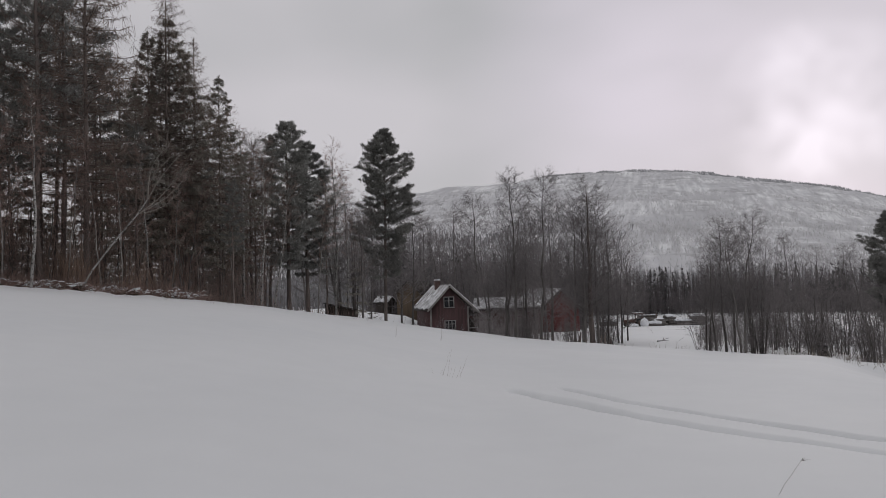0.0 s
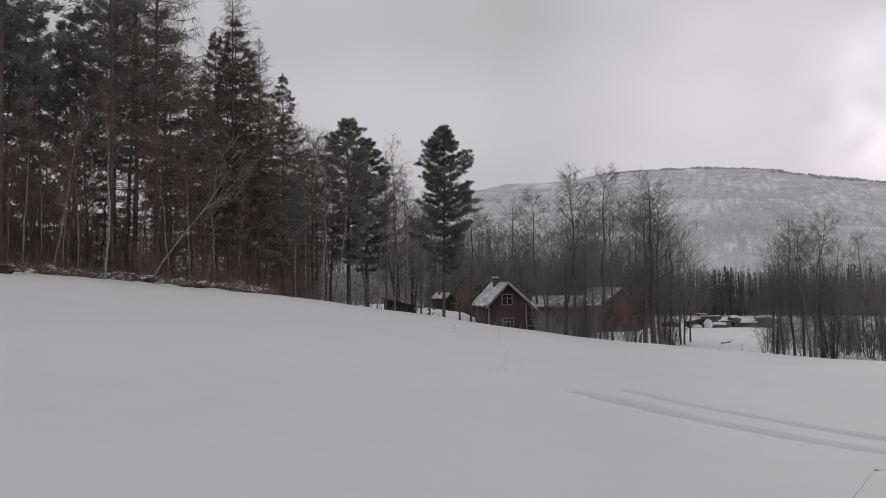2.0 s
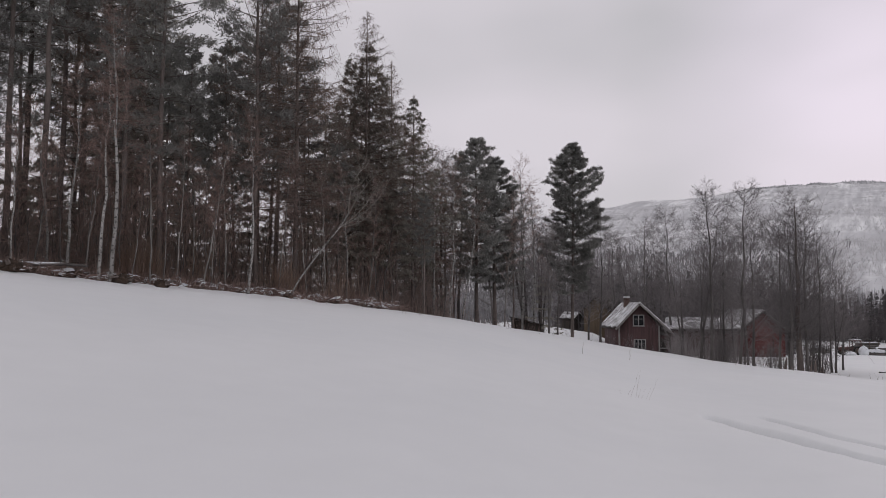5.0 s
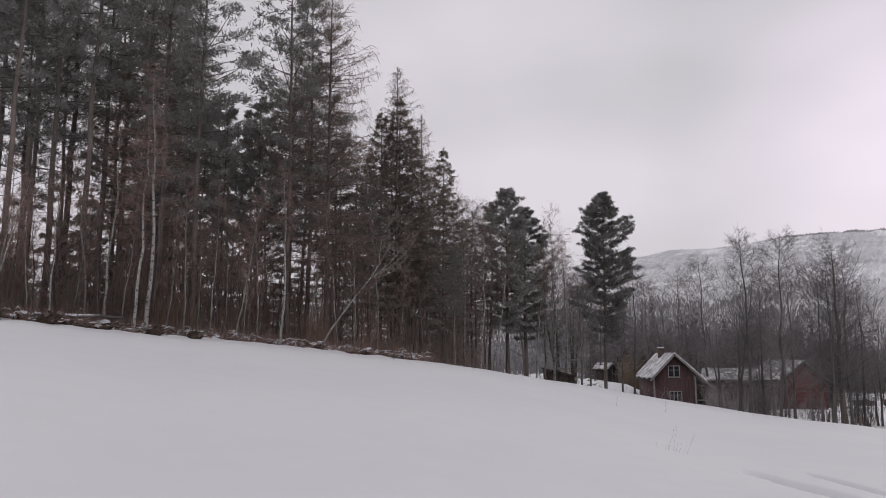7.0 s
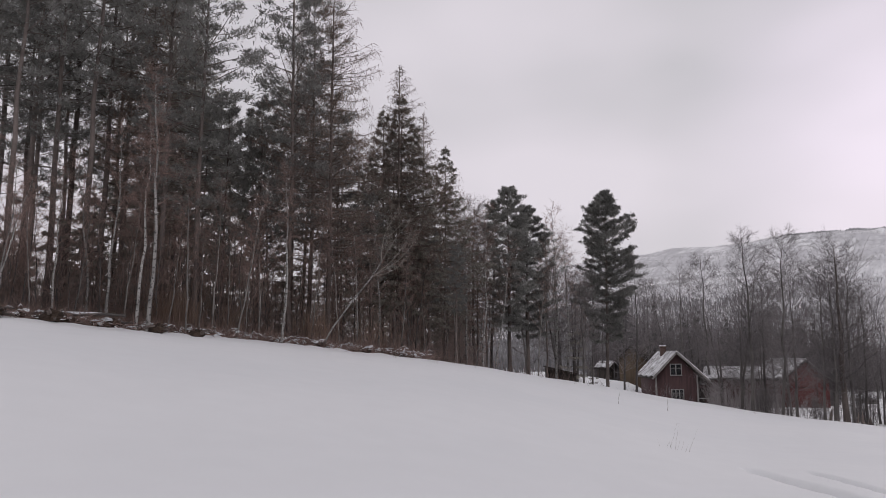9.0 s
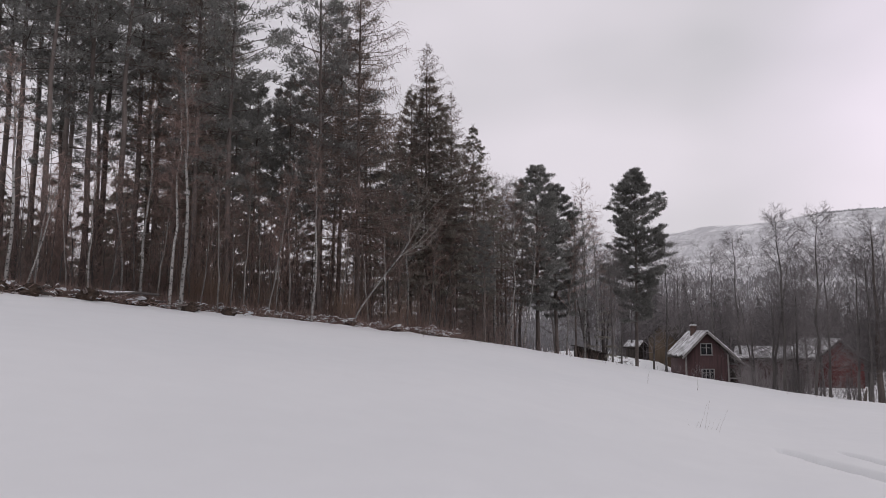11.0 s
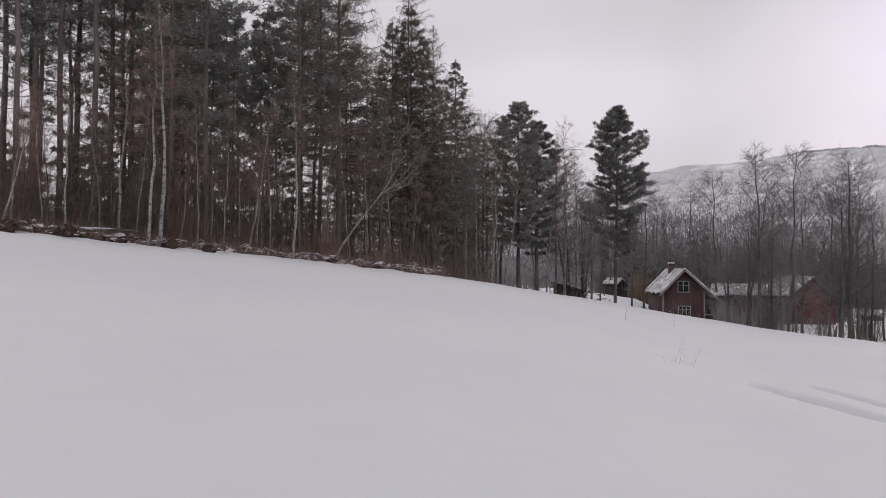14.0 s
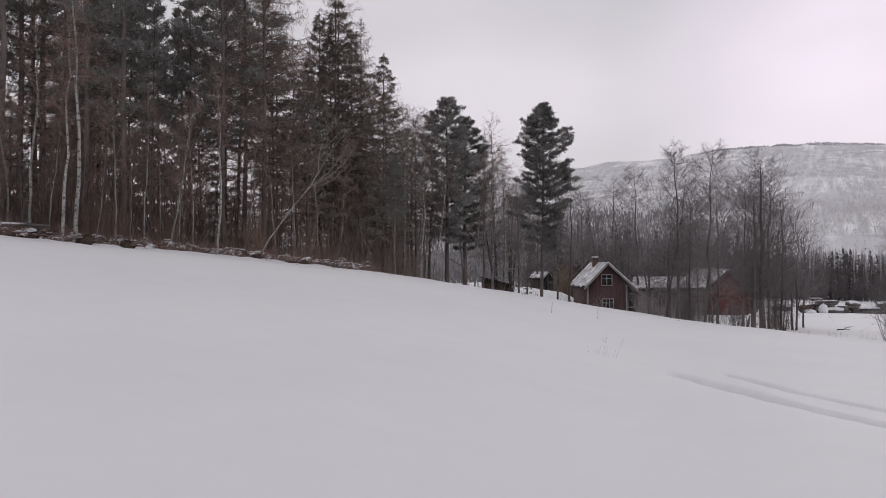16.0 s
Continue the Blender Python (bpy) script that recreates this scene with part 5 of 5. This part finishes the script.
def bale(az, d):
    x, y = polar(az, d)
    ob = thing("bale", "white plastic-wrapped hay bale capped with snow", "bale", m=pose(x, y, ground_z(x, y)))
    g = Geo()
    f = np.linspace(0, 1, 12)
    g.tube([(0, 0, -0.1 + 2.0 * t) for t in f], [max(0.06, 0.85 * math.sqrt(max(0.0, 1 - abs(2 * t * 0.95 - 0.7) ** 2.2))) for t in f], 18)
    part("wrapping", g, SNOW_PATCH, ob, smooth=True)


def timber_trailer(az, d, turn):
    """A flat trailer with uprights, half loaded with trunks."""
    x, y = polar(az, d)
    ob = thing("timber_trailer", "dark timber trailer loaded with snowy trunks", "trailer", m=pose(x, y, ground_z(x, y), 0, 0, turn))
    for xx in (-0.6, 0.6):
        for yy in (-0.85, 0.85):
            wheel(ob, xx, yy, 0.48, 0.3)
    g = Geo()
    g.box((-2.6, -0.5, 0.75), (2.2, 0.5, 0.95))
    part("bed", g, MACHINE, ob)
    for xx in (-2.3, -0.4, 1.8):
        for yy in (-0.95, 0.87):
            g = Geo()
            g.box((xx, yy, 0.953), (xx + 0.09, yy + 0.08, 2.5))
            part("upright", g, STEEL, ob)
    rng = np.random.default_rng(8)
    for k in range(3):
        for i in range(4 - k):
            g = Geo()
            yy, zz = (i - (3 - k) / 2) * 0.42, 1.2 + k * 0.36
            g.tube([(-2.7, yy, zz), (-2.69, yy, zz), (2.5 + rng.normal(0, 0.2), yy, zz)], [0.01, 0.2, 0.17], 8)
            part("trunk", g, GREY_BARK, ob)
    g = Geo()
    g.box((-2.2, -0.45, 2.16), (2.0, 0.42, 2.3))
    part("snow_cap", g, SNOW_PATCH, ob)


make_tractor()
bale(15.15, 156)
timber_trailer(15.4, 178, 25)
log_pile(12.9, 168, 48, 3, 2.6, "stacked grey logs with snow on top", 1)
log_pile(12.5, 172, -20, 3, 3.4, "small grey log stack behind the bare trees", 6)
log_pile(16.2, 165, 32, 5, 3.6, "large stack of logs under a snow cap", 2)
log_pile(16.9, 169, 40, 5, 3.2, "loosely stacked logs with snow on top", 3)
log_pile(17.9, 166, 6, 4, 4.0, "long brown timber stack beside the bushes", 4)
log_pile(18.9, 167, -10, 5, 3.4, "brown timber stack half hidden by bushes", 7)
log_pile(14.3, 151, 16, 1, 2.2, "low row of logs nearly buried in snow", 5)
log_pile(15.9, 158, -20, 2, 3.0, "two loose logs sunk in the snow", 8)


def make_bin():
    x, y = polar(27.0, 41.5)
    ob = thing("barrel", "dark steel barrel standing among bushes", "barrel", m=pose(x, y, ground_z(x, y) - 0.22))
    g = Geo()
    f = np.linspace(0, 1, 10)
    g.tube([(0, 0, -0.25 + 1.0 * t) for t in f], [0.24 + (0.012 if i in (3, 6) else 0) for i in range(10)], 16)
    part("drum", g, DARK_STEEL, ob, smooth=True)
    g = Geo()
    g.tube([(0, 0, 0.745), (0, 0, 0.775)], [0.255, 0.255], 16)
    part("lid", g, DARK_STEEL, ob)


make_bin()


# ---- wood edge: brash, stumps, fallen logs ----
def wood_floor():
    """Needle litter under the trees, with old snow between."""
    az, k = np.linspace(-66, -15, 150), 46
    v = []
    for i in range(k):
        for j, a in enumerate(az):
            d0 = float(np.interp(a, (-54, -20, -15), (29.2, 36.6, 41.0)))
            d0 += 0.7 * noise.noise(Vector((a * 0.55, 0.0, 3.0))) + 0.4 * noise.noise(Vector((a * 1.9, 5.0, 0.0)))
            end = max(0.15, min(1.0, (-15 - a) / 6))
            x, y = polar(a, d0 + (44 * end) * (i / (k - 1)) ** 1.5)
            lift = 0.05 + 0.10 * noise.noise(Vector((x * 1.1, y * 1.1, 0.0)))
            v.append((x, y, ground_z(x, y) + (lift if 0 < i < k - 1 and 0 < j < len(az) - 1 else -0.08)))
    n = len(az)
    i, j = np.meshgrid(np.arange(k - 1), np.arange(n - 1), indexing="ij")
    p, q = i * n + j, i * n + j + 1
    tris = np.concatenate([np.stack([p, q, q + n], -1).reshape(-1, 3), np.stack([p, q + n, p + n], -1).reshape(-1, 3)])[:, ::-1]
    ob = new("wood_floor", mesh_from("wood_floor", v, tris, LITTER, smooth=True))
    tagged(ob, "brown needle litter with patches of old snow", "ground", kind="structure")


wood_floor()


def brash():
    """A long low bank of felled branches, roots and earth along the wood, with snow lodged in it."""
    rng = np.random.default_rng(12)
    sticks, earth, caps = Geo(), Geo(), Geo()
    b, t, w = [], [], []
    for _ in range(560):
        az = rng.uniform(-54, -18.5)
        d = float(np.interp(az, (-54, -20), (27.6, 34.8))) + abs(rng.normal(0, 0.9)) + 0.3 * math.sin(az * 1.3)
        x, y = polar(az, d)
        z = ground_z(x, y)
        s = rng.uniform(0.10, 0.42) * (1.0 if az < -33 else 0.7) * (0.75 + 0.35 * math.sin(az * 2.1))
        # clod of earth and rotten wood
        k, rings = 8, 4
        v = []
        for i in range(rings + 1):
            ph = i / rings * math.pi / 2
            for j in range(k):
                a = j / k * 2 * math.pi
                q = s * rng.uniform(0.75, 1.2)
                v.append((x + math.cos(a) * math.cos(ph) * q * 1.25, y + math.sin(a) * math.cos(ph) * q * 1.25, z - 0.08 + math.sin(ph) * q))
        tr = []
        for i in range(rings):
            for j in range(k):
                p, q2 = i * k + j, i * k + (j + 1) % k
                tr += [(p, q2, q2 + k), (p, q2 + k, p + k)]
        earth.add(v, tr)
        for _ in range(rng.integers(0, 4)):
            # lumps of snow lodged on top
            q = s * rng.uniform(0.15, 0.55)
            ctr = np.array([x, y, z]) + rng.normal(0, 1, 3) * [s, s, 0] + [0, 0, s * rng.uniform(0.4, 1.0)]
            ph = np.linspace(0, 2 * math.pi, 8)[:-1]
            jit = rng.uniform(0.6, 1.3, (2, 7))
            low = np.column_stack([ctr[0] + np.cos(ph) * q * 1.5 * jit[0], ctr[1] + np.sin(ph) * q * jit[0], ctr[2] - q * 0.35 + rng.normal(0, 0.03, 7)])
            mid = np.column_stack([ctr[0] + np.cos(ph) * q * 0.9 * jit[1], ctr[1] + np.sin(ph) * q * 0.7 * jit[1], ctr[2] + q * 0.15 + rng.normal(0, 0.02, 7)])
            tt = []
            for j in range(7):
                j2 = (j + 1) % 7
                tt += [(j, j2, j2 + 7), (j, j2 + 7, j + 7), (j + 7, j2 + 7, 14)]
            caps.add(np.vstack([low, mid, ctr + [0, 0, q * 0.4]]), tt)
        for _ in range(2):
            # branches with a line of snow on them
            p = np.array([x, y, z + 0.12]) + rng.normal(0, 0.45, 3) * [1, 1, 0.2]
            dd = unit(rng.normal(0, 1, 3) * [1, 1, 0.12]) * rng.uniform(0.15, 0.5)
            caps.tube([p, p + dd * 0.5 + [0, 0, rng.uniform(0, 0.12)], p + dd], [0.010, 0.02, 0.006], 3)
        for _ in range(22):
            p = np.array([x, y, z]) + rng.normal(0, 0.4, 3) * [1, 1, 0.25]
            dd = unit(rng.normal(0, 1, 3) * [1, 1, 0.5] + [0, 0, 0.3]) * rng.uniform(0.3, 1.1)
            b.append(p)
            t.append(p + dd)
            w.append(rng.uniform(0.02, 0.05))
    # upright dead stalks and thin stems
    for _ in range(2600):
        az = rng.uniform(-54, -7)
        thick = math.exp(-((az + 36.6) / 1.6) ** 2) + 0.9 * math.exp(-((az + 26.5) / 1.3) ** 2)
        if rng.random() > 0.3 + thick:
            continue
        d = float(np.interp(az, (-54, -20, -7), (28.6, 36.0, 52))) + rng.uniform(0, 4)
        x, y = polar(az, d)
        p = np.array([x, y, ground_z(x, y) - 0.05])
        b.append(p)
        t.append(p + [rng.normal(0, 0.2), rng.normal(0, 0.2), rng.uniform(0.5, 1.6) * (1 + 0.9 * min(1, thick))])
        w.append(rng.uniform(0.012, 0.03))
    sticks.blades(b, t, w, rng)
    tagged(new("brash_branches", sticks.mesh("brash_branches", RED_TWIGS)), "tangle of felled branches and dead stalks along the wood", "brushwood", kind="stuff")
    tagged(new("brash_earth", earth.mesh("brash_earth", EARTH)), "dark clods of earth and rotten wood along the wood", "earth bank", kind="stuff")
    tagged(new("brash_snow", caps.mesh("brash_snow", SNOW_PATCH, smooth=True)), "patches of snow lodged on the brushwood", "snow", kind="stuff")


brash()


def osier(az0, width, n, seed):
    """A stand of straight thin shoots in front of the wood."""
    rng = np.random.default_rng(seed)
    x0, y0 = polar(az0, 31)
    ob = thing("osier_bush", "dense brown stand of straight leafless shoots", "bush", "osier stands at the wood edge", m=pose(x0, y0, ground_z(x0, y0)))
    b, t, w = [], [], []
    for _ in range(n):
        x, y = polar(az0 + rng.normal(0, width), float(np.interp(az0, (-54, -20), (29.5, 35.5))) + rng.uniform(0, 1.6))
        h = rng.uniform(0.8, 2.6)
        p = np.array([x - x0, y - y0, ground_z(x, y) - ground_z(x0, y0) - 0.05])
        lean = rng.normal(0, 0.13, 2)
        m = p + [lean[0] * h * 0.4, lean[1] * h * 0.4, h * 0.5]
        q = p + [lean[0] * h * 1.3, lean[1] * h * 1.3, h]
        b += [p, p + (m - p) * 0.8]
        t += [m + (m - p) * 0.3, q]
        w += [0.02, 0.014]
    g = Geo()
    g.blades(b, t, w, rng)
    tagged(part("brushwood", g, OSIER, ob), kind="stuff")


osier(-36.9, 0.85, 640, 1)
osier(-26.6, 0.7, 260, 2)
osier(-32.8, 0.9, 120, 3)
osier(-22.5, 1.2, 140, 4)


def fallen_log(az, d, turn, length, r, tilt=0):
    x, y = polar(az, d)
    ob = thing("fallen_log", "fallen trunk lying along the wood under snow", "log", "fallen trunks", m=pose(x, y, ground_z(x, y) + r + 0.18, 0, tilt, turn))
    g = Geo()
    f = np.linspace(-0.5, 0.5, 7)
    rng = np.random.default_rng(int(az * -10))
    g.tube([(length * t, rng.normal(0, 0.03), rng.normal(0, 0.03)) for t in f], [r * (1 - 0.4 * (t + 0.5)) for t in f], 8)
    part("trunk", g, GREY_BARK, ob, smooth=True)
    g = Geo()
    g.tube([(length * t, 0, r * 0.8 * (1 - 0.4 * (t + 0.5))) for t in f[:-1]], [r * 0.72 * (1 - 0.3 * (t + 0.5)) * rng.uniform(0.7, 1.1) for t in f[:-1]], 7)
    part("snow_cover", g, SNOW_PATCH, ob, smooth=True)


fallen_log(-44.6, 29.8, 45, 4.6, 0.07)
fallen_log(-51.3, 28.6, 50, 2.0, 0.09)
fallen_log(-41.0, 30.4, 38, 2.0, 0.05, 4)


def root_clump(az, d, size, seed):
    x, y = polar(az, d)
    ob = thing("root_clump", "torn-up stump with roots and dark earth", "stump", "stumps along the wood", m=pose(x, y, ground_z(x, y)))
    rng = np.random.default_rng(seed)
    bm = bmesh.new()
    bmesh.ops.create_icosphere(bm, subdivisions=4, radius=size)
    for v in bm.verts:
        v.co *= 1 + 0.5 * noise.noise(v.co * 3.1 + Vector((seed, 0, 0))) + 0.3 * noise.noise(v.co * 9.0 + Vector((0, seed, 0))) + 0.15 * noise.noise(v.co * 22.0)
        v.co.z = max(v.co.z * 0.75 + size * 0.45, -0.1)
    me = bpy.data.meshes.new("stump_body")
    bm.to_mesh(me)
    bm.free()
    me.materials.append(EARTH)
    b = new("stump_body", me)
    b.parent = ob
    for _ in range(9):
        g = Geo()
        a = rng.uniform(0, 6.28)
        p = np.array([math.cos(a) * size * 0.7, math.sin(a) * size * 0.7, size * rng.uniform(0.3, 0.9)])
        q = p + np.array([math.cos(a), math.sin(a), rng.uniform(-0.4, 0.5)]) * size * rng.uniform(0.6, 1.4)
        g.tube([p, (p + q) / 2 + rng.normal(0, 0.05, 3), q], [0.05, 0.03, 0.01], 5)
        part("root", g, PINE_BARK, ob)


root_clump(-44.9, 28.2, 0.34, 1)
root_clump(-48.4, 28.2, 0.34, 2)
root_clump(-38.0, 29.5, 0.28, 3)
root_clump(-35.2, 29.9, 0.24, 4)


# ---- dry stalks in the snow field ----
def stalk(name, label, az, d, stems, seed):
    x, y = polar(az, d)
    ob = thing(name, label, "dry plant", "dry stalks in the snow", m=pose(x, y, ground_z(x, y)))
    rng = np.random.default_rng(seed)
    for dx, h, lean, r in stems:
        g = Geo()
        s = np.linspace(0, 1, 6)
        g.tube([(dx + lean * t + rng.normal(0, 0.006), rng.normal(0, 0.01), -0.05 + (h + 0.05) * t) for t in s], r * (1.2 - 0.7 * s), 5)
        part("stem", g, STRAW, ob)
    return ob


stalk("grass_tuft", "few thin dry stalks poking through the snow", 0.0, 14.3, [(-0.22, 0.16, -0.05, 0.0014), (-0.14, 0.14, 0.07, 0.0014), (-0.08, 0.46, 0.16, 0.0014), (0.02, 0.5, 0.1, 0.0014), (0.05, 0.16, 0.07, 0.0014),
                                                                        (0.12, 0.17, 0.08, 0.0014), (0.2, 0.18, 0.1, 0.0014), (0.26, 0.36, 0.16, 0.0014), (-0.02, 0.12, -0.05, 0.0014)], 1)
stalk("dry_stalk", "single upright dry stalk in the snow", -0.3, 25.8, [(0, 0.42, 0.02, 0.006)], 2)
stalk("dry_stalk", "single thin dry stalk in the snow", -3.8, 24, [(0, 0.36, 0.06, 0.005)], 3)
seed_head = stalk("dry_stalk", "leaning dry stalk with a small seed head", 23.4, 6.44, [(0, 0.26, 0.25, 0.0016)], 4)
g = Geo()
rng = np.random.default_rng(3)
p = np.array([0.25, 0, 0.255])
g.blades(np.repeat(p[None], 16, 0), p + rng.normal(0, 0.018, (16, 3)) + [0.005, 0, 0.012], np.full(16, 0.0045), rng)
part("seed_head", g, STRAW, seed_head)


def dry_grass():
    """Thin withered grass that sticks out of the snow along the far edge of the field."""
    rng = np.random.default_rng(44)
    g = Geo()
    b, t, w = [], [], []
    for n, a0, a1, d0, d1 in ((170, 23.5, 33, 31, 39), (40, -27, -5, 30, 44), (60, 5, 20, 38, 48)):
        for _ in range(n):
            az, d = rng.uniform(a0, a1), rng.uniform(d0, d1)
            x, y = polar(az, d)
            p = np.array([x, y, ground_z(x, y) - 0.03])
            for _ in range(rng.integers(1, 4)):
                b.append(p + rng.normal(0, 0.05, 3) * [1, 1, 0])
                t.append(p + [rng.normal(0, 0.12), rng.normal(0, 0.12), rng.uniform(0.15, 0.6)])
                w.append(0.012)
    g.blades(b, t, w, rng)
    tagged(new("dry_grass", g.mesh("dry_grass", STRAW)), "withered grass stalks along the snowy field edge", "grass", kind="stuff")


dry_grass()


# ---- stubs and a branch in place of a ditch line below the crest ----
def stub(az, d, h, r, seed):
    x, y = polar(az, d)
    ob = thing("stump", "dark broken stub beside the bare trees", "stump", "stubs by the bare trees", m=pose(x, y, ground_z(x, y), 3 * seed, -2 * seed, 40 * seed))
    g = Geo()
    g.tube([(0, 0, -0.2), (0.01, 0, h * 0.5), (0.03, 0.02, h)], [r * 0.9, r * 0.6, r * 0.12], 7)
    part("stub_wood", g, PINE_BARK, ob, smooth=True)


for az, d, h, r, seed in ((12.2, 50, 0.9, 0.12, 1), (12.6, 50.4, 0.65, 0.14, 2), (11.9, 50.8, 0.8, 0.1, -1), (10.3, 51, 0.9, 0.13, -2)):
    stub(az, d, h, r, seed)


# a branch added where a dark ditch line crosses the snow
def fallen_branch(az, d, turn, length, seed):
    x, y = polar(az, d)
    ob = thing("fallen_branch", "branch shape standing in for a dark ditch line", "branch", m=pose(x, y, ground_z(x, y) + 0.05, 0, 0, turn))
    rng = np.random.default_rng(seed)
    g = Geo()
    f = np.linspace(-0.5, 0.5, 6)
    main = np.column_stack([length * f, rng.normal(0, 0.06, 6), 0.02 + 0.03 * np.abs(rng.normal(0, 1, 6))])
    g.tube(main, 0.05 * (1.1 - (f + 0.5)), 6)
    part("limb", g, GREY_BARK, ob)
    for i in range(3):
        g = Geo()
        p = main[rng.integers(1, 5)]
        q = p + np.array([rng.normal(0.3, 0.3), rng.normal(0, 0.5), rng.uniform(0.05, 0.25)])
        g.tube([p, (p + q) / 2 + [0, 0, 0.05], q], [0.02, 0.014, 0.005], 4)
        part("side_branch", g, GREY_BARK, ob)


fallen_branch(16.4, 60, 8, 1.0, 5)
